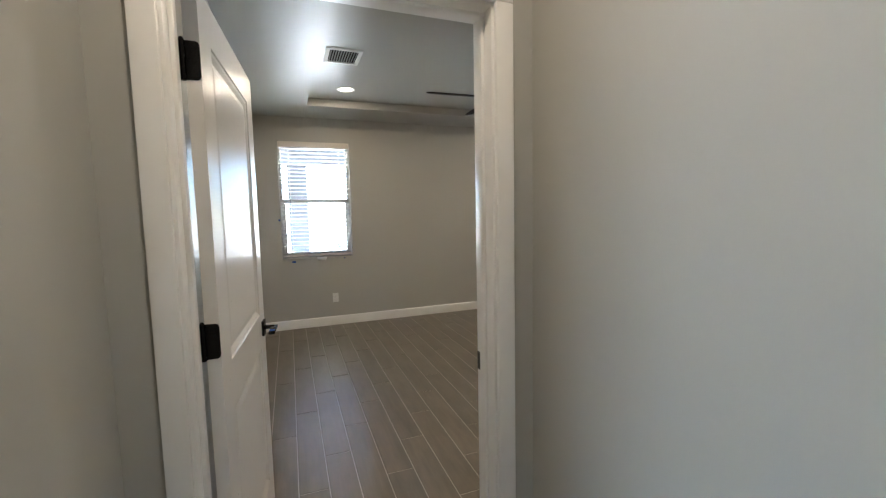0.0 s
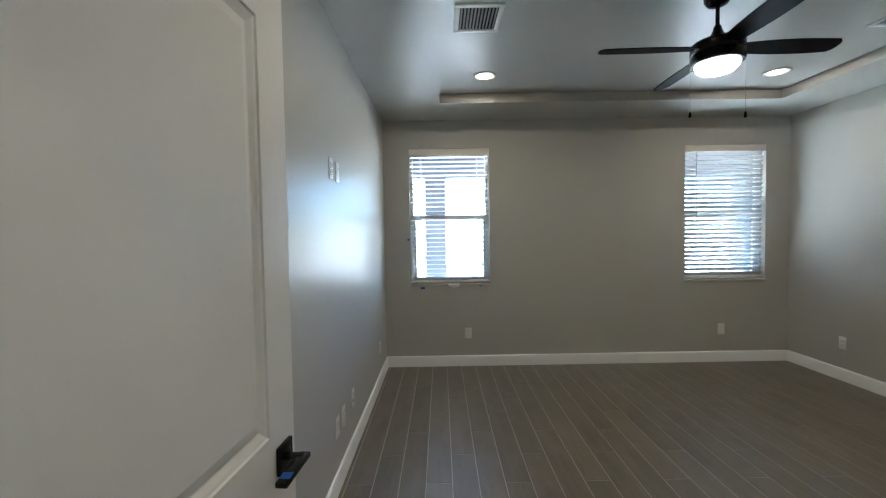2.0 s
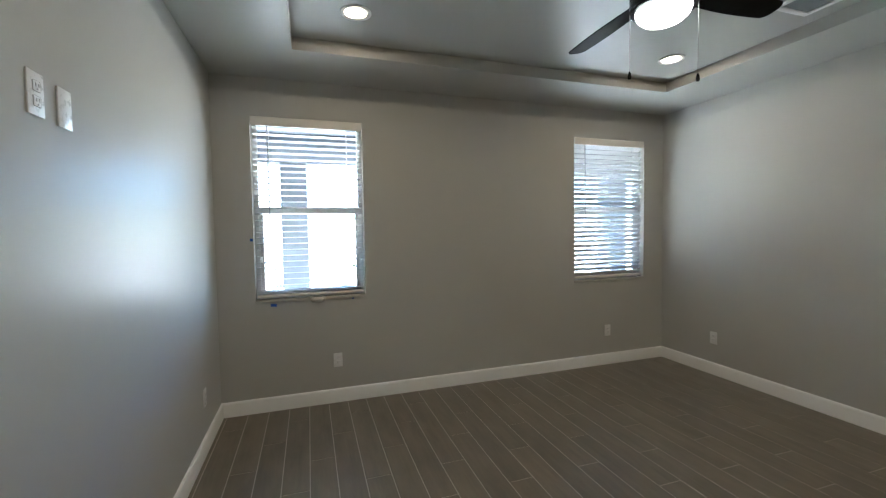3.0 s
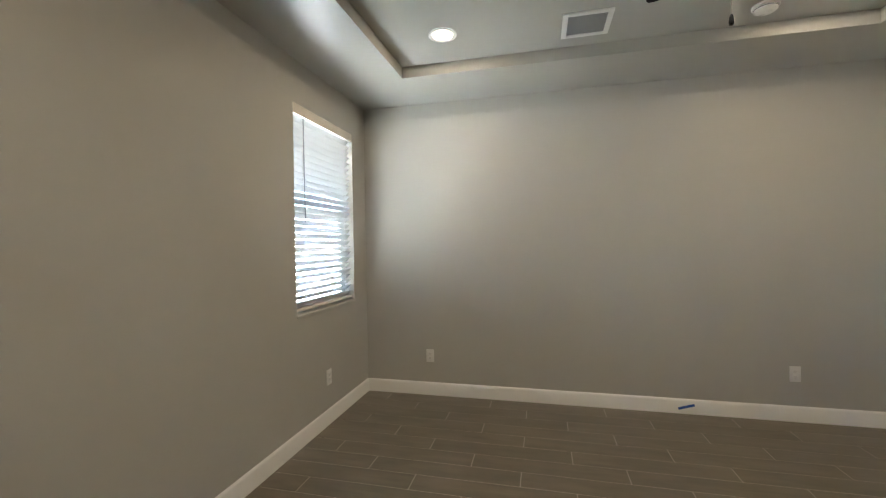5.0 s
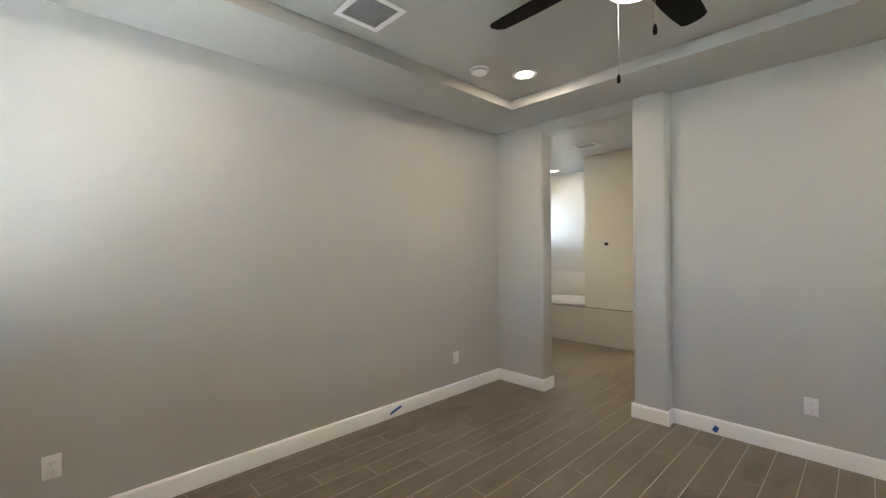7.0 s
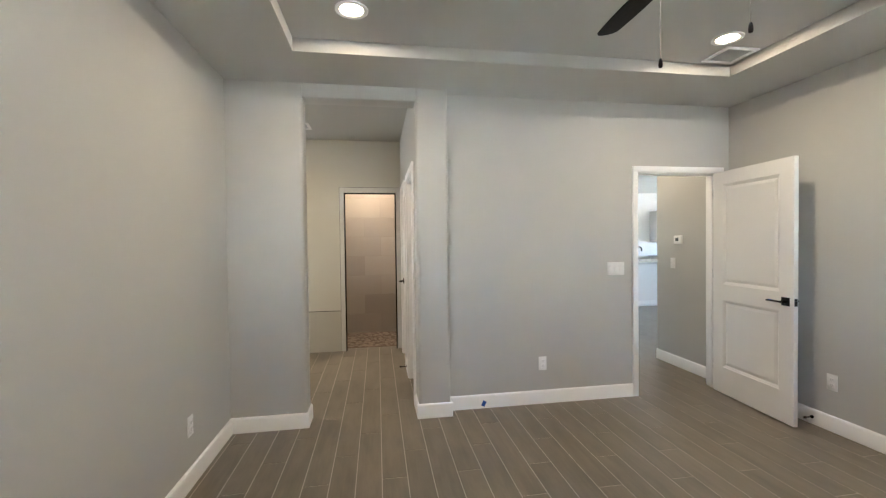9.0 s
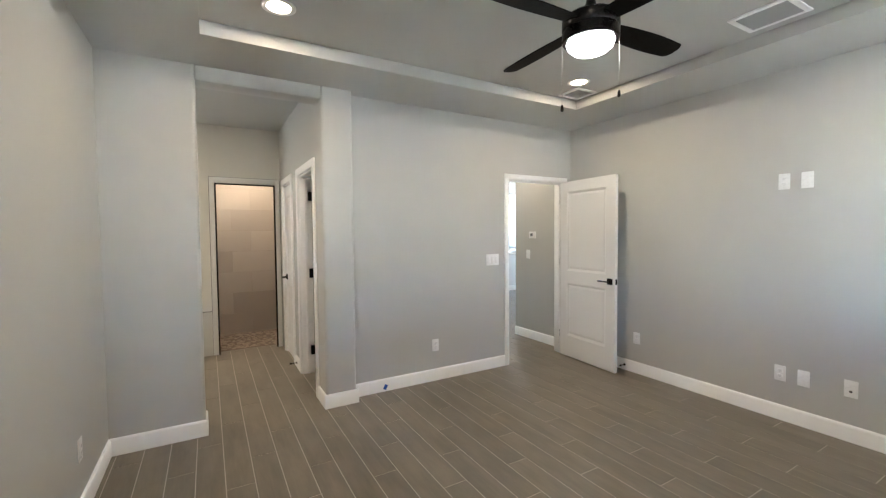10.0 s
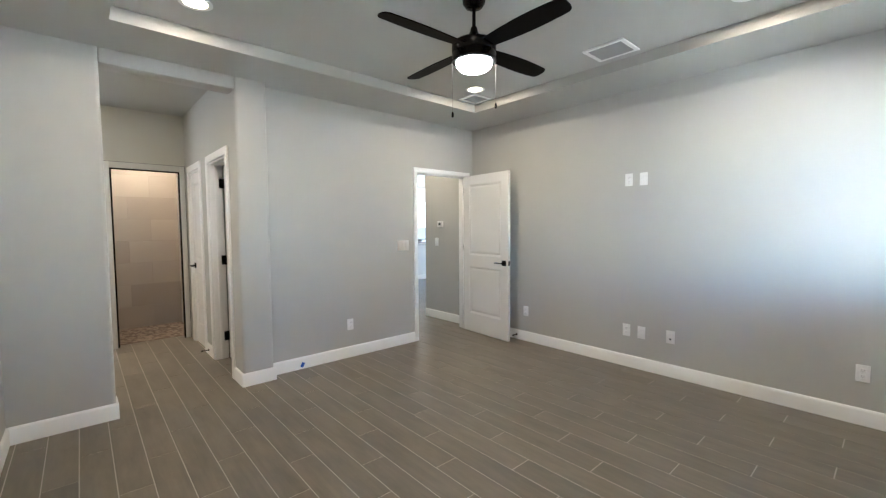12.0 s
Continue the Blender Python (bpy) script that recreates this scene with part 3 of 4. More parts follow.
def ceiling_vent(x0, x1, y0, y1, z, style, label):
    ob = thing("ceiling_vent", label, "vent", ((x0 + x1) / 2, (y0 + y1) / 2, z))
    f = 0.032
    bm = bmesh.new()
    for a, b, c, d in ((x0, x1, y0, y0 + f), (x0, x1, y1 - f, y1), (x0, x0 + f, y0 + f, y1 - f), (x1 - f, x1, y0 + f, y1 - f)):
        box(bm, a, b, c, d, z - 0.010, z, 0.003)
    part("frame", bm, VENTWHITE, ob)
    # louvre style: a near-black sheet paints the shade of a duct opening
    bm = bmesh.new()
    box(bm, x0 + f - 0.002, x1 - f + 0.002, y0 + f - 0.002, y1 - f + 0.002, z - 0.0015, z - 0.0005)
    part("backing", bm, DUCT_SHADE if style == "louvre" else VENTSLAT if style == "pale" else MESHGREY, ob, "dark sheet painted as the shade behind the slats" if style == "louvre" else "grey filter behind the slats")
    n = 11 if style == "louvre" else 18
    for k in range(n):
        xx = x0 + f + (x1 - x0 - 2 * f) * (k + 0.5) / n
        bm = bmesh.new()
        w = 0.0068 if style == "louvre" else 0.0016
        box(bm, -w, w, y0 + f, y1 - f, -0.0009, 0.0009)
        s = part("slat", bm, VENTSLAT, ob)
        s.matrix_basis = pose(xx, 0, z - 0.0065, 0, -38 if style == "louvre" else -20, 0)
    return ob


ceiling_vent(0.700, 0.985, 2.145, 2.465, TRAY, "louvre", "white louvred air register in the tray ceiling")
ceiling_vent(3.325, 3.620, 2.170, 2.460, TRAY, "mesh", "square white return grille in the tray ceiling")
ceiling_vent(0.640, 0.890, 0.675, 0.915, TRAY, "pale", "white air register beside the corner downlight")

smoke = thing("smoke_detector", "round white smoke detector on the tray ceiling", "smoke detector", (3.54, 1.325, TRAY))
bm = bmesh.new()
lathe(bm, [(0.0, 0.0), (0.068, 0.0), (0.068, -0.012), (0.064, -0.016)], (3.54, 1.325, TRAY), 36)
part("base", bm, PLASTIC, smoke)
bm = bmesh.new()
lathe(bm, [(0.058, -0.016), (0.058, -0.030), (0.046, -0.038), (0.018, -0.040), (0.0, -0.040)], (3.54, 1.325, TRAY), 36)
part("cover", bm, PLASTIC, smoke)
bm = bmesh.new()
lathe(bm, [(0.059, -0.020), (0.0592, -0.0235)], (3.54, 1.325, TRAY), 36)
part("vent_slot", bm, SLOT, smoke, "dark vent slot")

# ---- ceiling fan ----
FX, FY = 2.142, 2.108
fan = thing("ceiling_fan", "matt black four-blade ceiling fan with a lit frosted bowl", "ceiling fan", (FX, FY, TRAY))
bm = bmesh.new()
lathe(bm, [(0.0, 0.0), (0.068, 0.0), (0.066, -0.022), (0.050, -0.046), (0.024, -0.058), (0.0, -0.060)], (FX, FY, TRAY), 36)
part("canopy", bm, BLACK, fan)
bm = bmesh.new()
tube(bm, (FX, FY, TRAY - 0.056), (FX, FY, 2.535), 0.0105)
part("downrod", bm, BLACK, fan)
bm = bmesh.new()
lathe(bm, [(0.0, 0.085), (0.018, 0.085), (0.024, 0.060), (0.040, 0.028), (0.070, 0.008), (0.122, -0.004), (0.132, -0.014), (0.132, -0.060), (0.128, -0.066), (0.132, -0.072), (0.132, -0.112), (0.126, -0.120), (0.0, -0.120)], (FX, FY, 2.468), 48)
part("motor_housing", bm, BLACK, fan)
bm = bmesh.new()
lathe(bm, [(0.110, 0.002), (0.110, -0.006), (0.103, -0.025), (0.083, -0.043), (0.049, -0.053), (0.0, -0.056)], (FX, FY, 2.350), 44)
part("light_bowl", bm, BOWLGLASS, fan, "glowing frosted glass bowl")
outline = []
for k in range(11):
    s = k / 10
    half = 0.046 + 0.018 * math.sin(s * math.pi * 0.85)
    outline.append((0.125 + 0.495 * s, half))
outline += [(0.638, 0.040), (0.645, 0.018)]
for k in range(4):
    bm = bmesh.new()
    up, dn = [], []
    pts = [(r, h) for r, h in outline] + [(r, -h * (0.9 if r > 0.63 else 1)) for r, h in reversed(outline)]
    for r, h in pts:
        up.append(bm.verts.new((r, h, 0.003)))
        dn.append(bm.verts.new((r, h, -0.003)))
    bm.faces.new(up)
    bm.faces.new(dn[::-1])
    for i in range(len(pts)):
        j = (i + 1) % len(pts)
        bm.faces.new((dn[i], dn[j], up[j], up[i]))
    bmesh.ops.recalc_face_normals(bm, faces=bm.faces)
    bmesh.ops.transform(bm, verts=bm.verts, matrix=pose(FX, FY, 2.432, 0, 0, -2 + 90 * k) @ pose(0, 0, 0, -11, 0, 0))
    part("blade", bm, BLADE, fan)
for dx, dy, end in ((-0.095, 0.088, 2.115), (0.095, -0.088, 2.065)):
    bm = bmesh.new()
    tube(bm, (FX + dx, FY + dy, end), (FX + dx, FY + dy, 2.36), 0.0012, sides=6)
    part("pull_chain", bm, BRASSCHAIN, fan, "thin steel pull chain")
    bm = bmesh.new()
    lathe(bm, [(0.0, 0.0), (0.003, -0.002), (0.006, -0.010), (0.0075, -0.026), (0.006, -0.034), (0.0, -0.036)], (FX + dx, FY + dy, end), 16)
    part("chain_pull", bm, BLACK, fan, "dark pull knob")


# ---- small things on the floor and walls ----
def door_stop(x, y, z, nx, ny):
    ob = thing("door_stop", "black spring door stop screwed to the white baseboard", "door stop", (x, y, z))
    d = Vector((nx, ny, 0))
    p = Vector((x, y, z))
    bm = bmesh.new()
    tube(bm, p, p + d * 0.006, 0.012)
    tube(bm, p + d * 0.005, p + d * 0.062, 0.0045)
    part("rod", bm, BLACK, ob)
    bm = bmesh.new()
    tube(bm, p + d * 0.060, p + d * 0.075, 0.009, 0.008)
    part("tip", bm, BLACK, ob)


door_stop(0.015, 0.762, 0.055, 1, 0)


def tape(x, y, z, w, h, nx, ny, turn=0.0):
    bm = bmesh.new()
    box(bm, -w / 2, w / 2, -0.0012, 0.0, -h / 2, h / 2, 0.0003, 1)
    bmesh.ops.transform(bm, verts=bm.verts, matrix=facing(x, y, z, nx, ny) @ pose(0, 0, 0, 0, turn, 0))
    tagged(part("masking_tape", bm, TAPE), "scrap of blue masking tape stuck on the wall", "tape", "blue tape marks")


tape(ROOM_E - 0.0165, 1.51, 0.057, 0.122, 0.020, -1, 0, -17)
tape(2.38, 0.0165, 0.040, 0.032, 0.046, 0, 1, 25)
tape(0.40, ROOM_N - 0.0005, 0.852, 0.045, 0.022, 0, -1, 4)
tape(1.02, ROOM_N - 0.0005, 0.868, 0.018, 0.010, 0, -1)
tape(0.255, ROOM_N - 0.0005, 1.375, 0.022, 0.022, 0, -1)

lock = thing("sill_bumper", "small round white plastic bumper under the window sill", "bumper", (0.735, ROOM_N, 0.872))
bm = bmesh.new()
lathe(bm, [(0.0, 0.012), (0.045, 0.012), (0.050, 0.004), (0.046, -0.008), (0.028, -0.018), (0.0, -0.02)], (0, 0, 0), 28)
for v in bm.verts:
    v.co.y = -abs(v.co.y) * 0.6 if v.co.y < 0 else 0.0
bmesh.ops.transform(bm, verts=bm.verts, matrix=pose(0.735, ROOM_N - 0.010, 0.884) @ Matrix.Diagonal((1.25, 1.2, 1.5, 1)))
part("cup", bm, PLASTIC, lock)

# ---- bath ----
PW = PASS_X - 0.12
D1, D2, DH = (-1.84, -1.275), (-0.87, -0.197), 2.03
bm = bmesh.new()
for a, b in ((BATH_S, D1[0]), (D1[1], D2[0]), (D2[1], -0.07)):
    box(bm, PW, PASS_X, a, b, 0, 2.85)
for a, b in (D1, D2):
    box(bm, PW, PASS_X, a, b, DH, 2.85)
setting("wall_passage_west", bm, WALL, "greige passage wall with two white closet doors", "wall")
for k, (a, b) in enumerate((D1, D2)):
    casing("closet_casing", "y", PASS_X, a, b, DH, 1)
    jamb("closet_jamb", "y", PW, PASS_X, a, b, DH, PW + 0.04)
door_leaf("closet_door", "white two-panel closet door, closed, black lever", D1[1] - D1[0] - 0.04, pose(PASS_X - 0.030, D1[1] - 0.02, 0.006, 0, 0, 180), (-1,), with_hinges=False)
door_leaf("closet_door", "white two-panel closet door swung open inward", 0.62, pose(PW - 0.012, D2[0] + 0.038, 0.006, 0, 0, 90), (1,), with_hinges=False)
for z in (0.24, 1.04, 1.83):
    bm = bmesh.new()
    box(bm, PW + 0.001, PW + 0.036, D2[0] + 0.0155, D2[0] + 0.019, z - 0.048, z + 0.048, 0.001, 1)
    tube(bm, (PW - 0.005, D2[0] + 0.024, z - 0.05), (PW - 0.005, D2[0] + 0.024, z + 0.05), 0.0075)
    tagged(part("closet_hinge", bm, BLACK), "black butt hinge on the white closet jamb", "hinge", "closet hinges")
door_stop(PASS_X + 0.015, -1.10, 0.055, 1, 0)
baseboard(PASS_X, D1[1] + 0.07, PASS_X, D2[0] - 0.07, 1, 0)

bm = bmesh.new()
SX0, SX1, SH = 3.0, 3.67, 2.06
box(bm, PW, SX0, BATH_S - 0.12, BATH_S, 0, 2.85)
box(bm, SX1, 4.49, BATH_S - 0.12, BATH_S, 0, 2.85)
box(bm, SX0, SX1, BATH_S - 0.12, BATH_S, SH, 2.85)
setting("wall_shower_front", bm, BATHPAINT, "pale painted wall with the shower opening", "wall")
bm = bmesh.new()
for a, b, c, d in ((SX0 - 0.055, SX0, 0, SH + 0.07), (SX1, SX1 + 0.055, 0, SH + 0.07), (SX0, SX1, SH, SH + 0.07)):
    box(bm, a, b, BATH_S, BATH_S + 0.012, c, d, 0.002)
setting("shower_surround", bm, painted("pale_surround", (0.60, 0.59, 0.56), 0.6, 0.3, 0.1, 60.0, 0.05), "pale unfinished surround board framing the shower", "trim")
bm = bmesh.new()
for a, b, c, d in ((SX0 - 0.059, SX0 - 0.055, 0, SH + 0.074), (SX1 + 0.055, SX1 + 0.059, 0, SH + 0.074), (SX0 - 0.055, SX1 + 0.055, SH + 0.070, SH + 0.074)):
    box(bm, a, b, BATH_S, BATH_S + 0.004, c, d)
setting("surround_joint", bm, SLOT, "thin dark open joint round the shower surround board", "joint")
frame_ob = thing("shower_edge_trim", "thin black metal trim edging the shower opening", "trim")
for a, b, c, d in ((SX0, SX0 + 0.016, 0, SH), (SX1 - 0.016, SX1, 0, SH), (SX0 + 0.016, SX1 - 0.016, SH - 0.016, SH)):
    bm = bmesh.new()
    box(bm, a, b, BATH_S - 0.02, BATH_S + 0.015, c, d, 0.001, 1)
    part("trim_strip", bm, BLACK, frame_ob)
bm = bmesh.new()
box(bm, 2.75, 2.87, -3.15, BATH_S - 0.12, 0, 2.85)
box(bm, 4.37, 4.49, ALCOVE_S, BATH_S - 0.12, 0, 2.85)
box(bm, 2.75, 4.49, ALCOVE_S - 0.12, ALCOVE_S, 0, 2.85)
shower_wall = setting("shower_wall", bm, SHOWERGROUT, "beige tiled shower walls", "wall")
bm = bmesh.new()
box(bm, 2.87, 4.37, ALCOVE_S, BATH_S - 0.12, -0.02, 0.004)
shower_floor = setting("shower_floor", bm, painted("brown_pebble_mortar", (0.15, 0.115, 0.085), 0.9, 0.2, 0.3, 60.0, 0.15), "tan pebble shower floor", "floor")
bm = bmesh.new()
box(bm, 4.49, 6.12, ALCOVE_S - 0.12, ALCOVE_S, 0, 2.85)
setting("wall_alcove_south", bm, BATHPAINT, "pale wall behind the bathtub", "wall")
BW0, BW1, BWZ0, BWZ1 = -2.98, -2.22, 1.37, 2.19
bm = bmesh.new()
box(bm, BATH_E, BATH_E + 0.15, ALCOVE_S, BW0, 0, 2.85)
box(bm, BATH_E, BATH_E + 0.15, BW1, 0.11, 0, 2.85)
box(bm, BATH_E, BATH_E + 0.15, BW0, BW1, 0, BWZ0)
box(bm, BATH_E, BATH_E + 0.15, BW0, BW1, BWZ1, 2.85)
setting("wall_bath_east", bm, BATHPAINT, "pale bath wall with a small window", "wall")
bm = bmesh.new()
box(bm, ROOM_E + 0.15, BATH_E, -0.07, 0.05, 0, 2.85)
setting("wall_bath_north", bm, BATHPAINT, "plain pale bath wall", "wall")
bm = bmesh.new()
box(bm, PW, BATH_E, ALCOVE_S, -0.07, BATH_C, 2.85)
setting("ceiling_bath", bm, CEIL, "greige painted bath ceiling", "ceiling")

bwin = thing("window_3", "small bath window in a white vinyl frame", "window")
bwin["kind"] = "structure"
for a, b, c, d in ((BW0, BW0 + 0.035, BWZ0, BWZ1), (BW1 - 0.035, BW1, BWZ0, BWZ1), (BW0 + 0.035, BW1 - 0.035, BWZ0, BWZ0 + 0.035), (BW0 + 0.035, BW1 - 0.035, BWZ1 - 0.035, BWZ1)):
    bm = bmesh.new()
    box(bm, BATH_E + 0.08, BATH_E + 0.13, a, b, c, d, 0.003)
    part("window_frame", bm, VINYL, bwin)
bm = bmesh.new()
box(bm, BATH_E + 0.10, BATH_E + 0.104, BW0 + 0.035, BW1 - 0.035, BWZ0 + 0.035, BWZ1 - 0.035)
part("pane", bm, GLASS, bwin).visible_shadow = False
bblind = thing("window_blind", "white slatted blind over the small bath window", "blind", (BATH_E + 0.04, -2.6, BWZ1))
bm = bmesh.new()
box(bm, BATH_E - 0.002, BATH_E + 0.008, BW0 + 0.004, BW1 - 0.004, BWZ1 - 0.07, BWZ1 - 0.003, 0.003)
part("valance", bm, SLATMAT, bblind)
bm = bmesh.new()
box(bm, -0.025, 0.025, BW0 + 0.012, BW1 - 0.012, -0.0014, 0.0014)
slat = mesh_of("slat", bm, SLATMAT, False)
for k in range(16):
    s = new("slat", slat)
    s.parent = bblind
    s.matrix_parent_inverse = bblind.matrix_basis.inverted()
    s.matrix_basis = pose(BATH_E + 0.042, 0, BWZ1 - 0.085 - k * 0.0455, 0, 18, 0)

# tub in its deck
tub = thing("bathtub", "white acrylic drop-in bathtub set in an unfinished deck", "bathtub", (5.25, -2.65, 0))
tx0, tx1, ty0, ty1, tz = 4.55, 5.96, ALCOVE_S + 0.03, BATH_S - 0.03, 0.53
bm = bmesh.new()
prev = None
for inset, z in ((-0.0, tz + 0.004), (0.0, tz + 0.030), (0.012, tz + 0.036), (0.055, tz + 0.036), (0.075, tz + 0.024), (0.11, tz - 0.12), (0.16, tz - 0.36), (0.22, tz - 0.42)):
    ring = []
    cx, cy = (tx0 + tx1) / 2, (ty0 + ty1) / 2
    hx, hy = (tx1 - tx0) / 2 - inset, (ty1 - ty0) / 2 - inset
    power = 5.0 if inset < 0.06 else 2.6
    for k in range(56):
        a = 2 * math.pi * k / 56
        c, s = math.cos(a), math.sin(a)
        ring.append(bm.verts.new((cx + hx * math.copysign(abs(c) ** (2 / power), c), cy + hy * math.copysign(abs(s) ** (2 / power), s), z)))
    if prev:
        for k in range(56):
            j = (k + 1) % 56
            bm.faces.new((prev[k], prev[j], ring[j], ring[k]))
    prev = ring
bm.faces.new(prev)
bmesh.ops.recalc_face_normals(bm, faces=bm.faces)
part("basin", bm, TUBWHITE, tub)
bm = bmesh.new()
arch = [Vector((5.80, -2.20, tz + 0.03)), Vector((5.80, -2.20, tz + 0.16)), Vector((5.785, -2.21, tz + 0.195)), Vector((5.74, -2.24, tz + 0.212)),
        Vector((5.60, -2.33, tz + 0.212)), Vector((5.572, -2.348, tz + 0.20)), Vector((5.562, -2.354, tz + 0.15))]
for a, b in zip(arch, arch[1:]):
    tube(bm, a, b, 0.018)
box(bm, 5.77, 5.83, -2.23, -2.17, tz + 0.03, tz + 0.05, 0.004)
part("tub_spout", bm, BLACK, tub, "matt black tub spout")
bm = bmesh.new()
box(bm, 4.49, BATH_E, BATH_S - 0.02, BATH_S, 0, tz)
box(bm, SX1 + 0.057, 4.485, BATH_S + 0.0005, BATH_S + 0.005, 0, tz - 0.006)
setting("tub_skirt", bm, BACKER, "grey unfinished backer board skirt of the tub", "panel")
bm = bmesh.new()
box(bm, SX1 + 0.057, BATH_E, BATH_S + 0.0, BATH_S + 0.0055, tz - 0.005, tz + 0.002)
setting("deck_joint", bm, SLOT, "dark open joint along the tub deck", "joint")
bm = bmesh.new()
box(bm, 4.495, BATH_E - 0.003, ALCOVE_S, ALCOVE_S + 0.010, tz, 0.975, 0.002)
box(bm, BATH_E - 0.010, BATH_E, ALCOVE_S + 0.010, BATH_S, tz, 0.975, 0.002)
setting("tub_splash", bm, painted("pale_splash", (0.63, 0.615, 0.56), 0.5, 0.4, 0.1, 50.0, 0.04), "pale backer board splash round the tub", "panel")
hook = thing("shower_valve", "small black valve stem on the pale wall", "valve", (4.15, BATH_S, 1.455))
bm = bmesh.new()
box(bm, 4.135, 4.165, BATH_S, BATH_S + 0.05, 1.435, 1.475, 0.006)
part("stem", bm, BLACK, hook)
bm = bmesh.new()
tube(bm, (4.15, BATH_S, 1.455), (4.15, BATH_S + 0.012, 1.455), 0.022)
part("flange", bm, CHROME, hook, "steel flange")
ceiling_vent(3.98, 4.28, -1.60, -1.34, BATH_C, "pale", "white louvred register in the bath ceiling")
ceiling_vent(5.05, 5.32, -1.78, -1.53, BATH_C, "mesh", "white fan grille in the bath ceiling")
downlight(5.36, -2.72, BATH_C, 0.07, "bath downlights")
downlight(3.33, -2.68, BATH_C - 0.02, 0.48, "bath downlights")
# out of view, added to brighten the bath floor and passage
downlight(4.75, -0.60, BATH_C, 0.55, "bath downlights")
bm = bmesh.new()
box(bm, 2.87, 4.37, ALCOVE_S, BATH_S - 0.12, BATH_C - 0.02, BATH_C)
setting("ceiling_shower", bm, CEIL, "plain painted shower ceiling", "ceiling")

# vanity north of the tub
van = thing("bath_vanity", "white bath vanity cabinet with a pale counter", "vanity", (5.72, -1.2, 0))
bm = bmesh.new()
box(bm, 5.48, 5.99, -1.83, -0.5, 0.09, 0.84, 0.003)
box(bm, 5.54, 5.99, -1.81, -0.52, 0.0, 0.09)
part("body", bm, CABWHITE, van)
bm = bmesh.new()
box(bm, 5.455, 5.995, -1.85, -0.48, 0.84, 0.87, 0.003)
part("countertop", bm, COUNTER, van, "pale stone countertop")

# closets behind the passage wall
bm = bmesh.new()
box(bm, HALL_E + 0.12, PW, BATH_S - 0.12, BATH_S, 0, 2.85)
box(bm, 1.9, PW, -1.12, -1.02, 0, 2.85)
setting("wall_closet", bm, WALL, "plain greige closet walls", "wall")
bm = bmesh.new()
box(bm, HALL_E + 0.12, PW, BATH_S, -0.12, BATH_C, 2.85)
setting("ceiling_closet", bm, CEIL, "plain painted closet ceiling", "ceiling")

# ---- hall and great room ----
bm = bmesh.new()
box(bm, HALL_W - 0.10, HALL_W, HALL_END, -0.12, 0, 2.85)
setting("wall_hall_west", bm, WALL, "greige hall wall with a thermostat", "wall")
bm = bmesh.new()
box(bm, HALL_E, HALL_E + 0.12, -8.0, -0.12, 0, 2.85)
setting("wall_hall_east", bm, WALL, "plain greige hall wall", "wall")
bm = bmesh.new()
box(bm, -7.6, HALL_E, -7.62, -7.5, 0, 2.85)
setting("wall_kitchen_south", bm, WALL, "greige kitchen wall behind the cabinets", "wall")
bm = bmesh.new()
box(bm, -7.72, -7.6, -7.62, -6.75, 0, 2.85)
box(bm, -7.72, -7.6, -3.65, ROOM_N + 0.15, 0, 2.85)
box(bm, -7.72, -7.6, -6.75, -3.65, 0, 0.45)
box(bm, -7.72, -7.6, -6.75, -3.65, 2.35, 2.85)
setting("wall_great_west", bm, WALL, "greige great room wall with a wide window opening", "wall")
bm = bmesh.new()
box(bm, -7.6, -4.4, ROOM_N, ROOM_N + 0.15, 0, 2.85)
box(bm, -3.5, -0.12, ROOM_N, ROOM_N + 0.15, 0, 2.85)
box(bm, -4.4, -3.5, ROOM_N, ROOM_N + 0.15, 2.1, 2.85)
setting("wall_great_north", bm, WALL, "greige wall with a patio doorway", "wall")
bm = bmesh.new()
box(bm, -7.6, HALL_W - 0.10, -7.5, ROOM_N, BATH_C, 2.85)
box(bm, HALL_W - 0.10, HALL_E, -7.5, -0.12, BATH_C, 2.85)
setting("ceiling_great", bm, CEIL, "greige painted ceiling of hall and kitchen", "ceiling")
downlight(0.52, -0.80, BATH_C, 0.23, "hall downlights")
downlight(-3.55, -5.55, BATH_C, 0.35, "hall downlights")
downlight(-5.6, -6.3, BATH_C, 0.05, "hall downlights")

island = thing("kitchen_island", "white kitchen island with a pale stone top", "island", (-3.3, -5.0, 0))
bm = bmesh.new()
box(bm, -4.6, -2.1, -5.45, -4.47, 0.0, 0.885, 0.004)
part("body", bm, CABWHITE, island)
bm = bmesh.new()
box(bm, -4.63, -2.04, -5.48, -4.40, 0.885, 0.925, 0.004)
part("countertop", bm, COUNTER, island, "pale stone top")
bm = bmesh.new()
box(bm, -4.6, -2.085, -4.47, -4.455, 0, 0.115, 0.003)
box(bm, -2.1, -2.085, -5.45, -4.47, 0, 0.115, 0.003)
part("base_trim", bm, TRIM, island)
tap = thing("kitchen_faucet", "tall black gooseneck faucet on the island top", "faucet", (-2.35, -4.92, 0.925))
bm = bmesh.new()
p = Vector((-2.35, -4.92, 0.925))
pts = [p, p + Vector((0, 0, 0.24))]
for k in range(1, 9):
    a = math.pi * k / 8 * 0.85
    pts.append(p + Vector((-0.085 * (1 - math.cos(a)), 0.03 * (1 - math.cos(a)), 0.24 + 0.085 * math.sin(a))))
pts.append(pts[-1] + Vector((0.0, 0, -0.06)))
for a, b in zip(pts, pts[1:]):
    tube(bm, a, b, 0.013)
tube(bm, p, p + Vector((0, 0, 0.09)), 0.022)
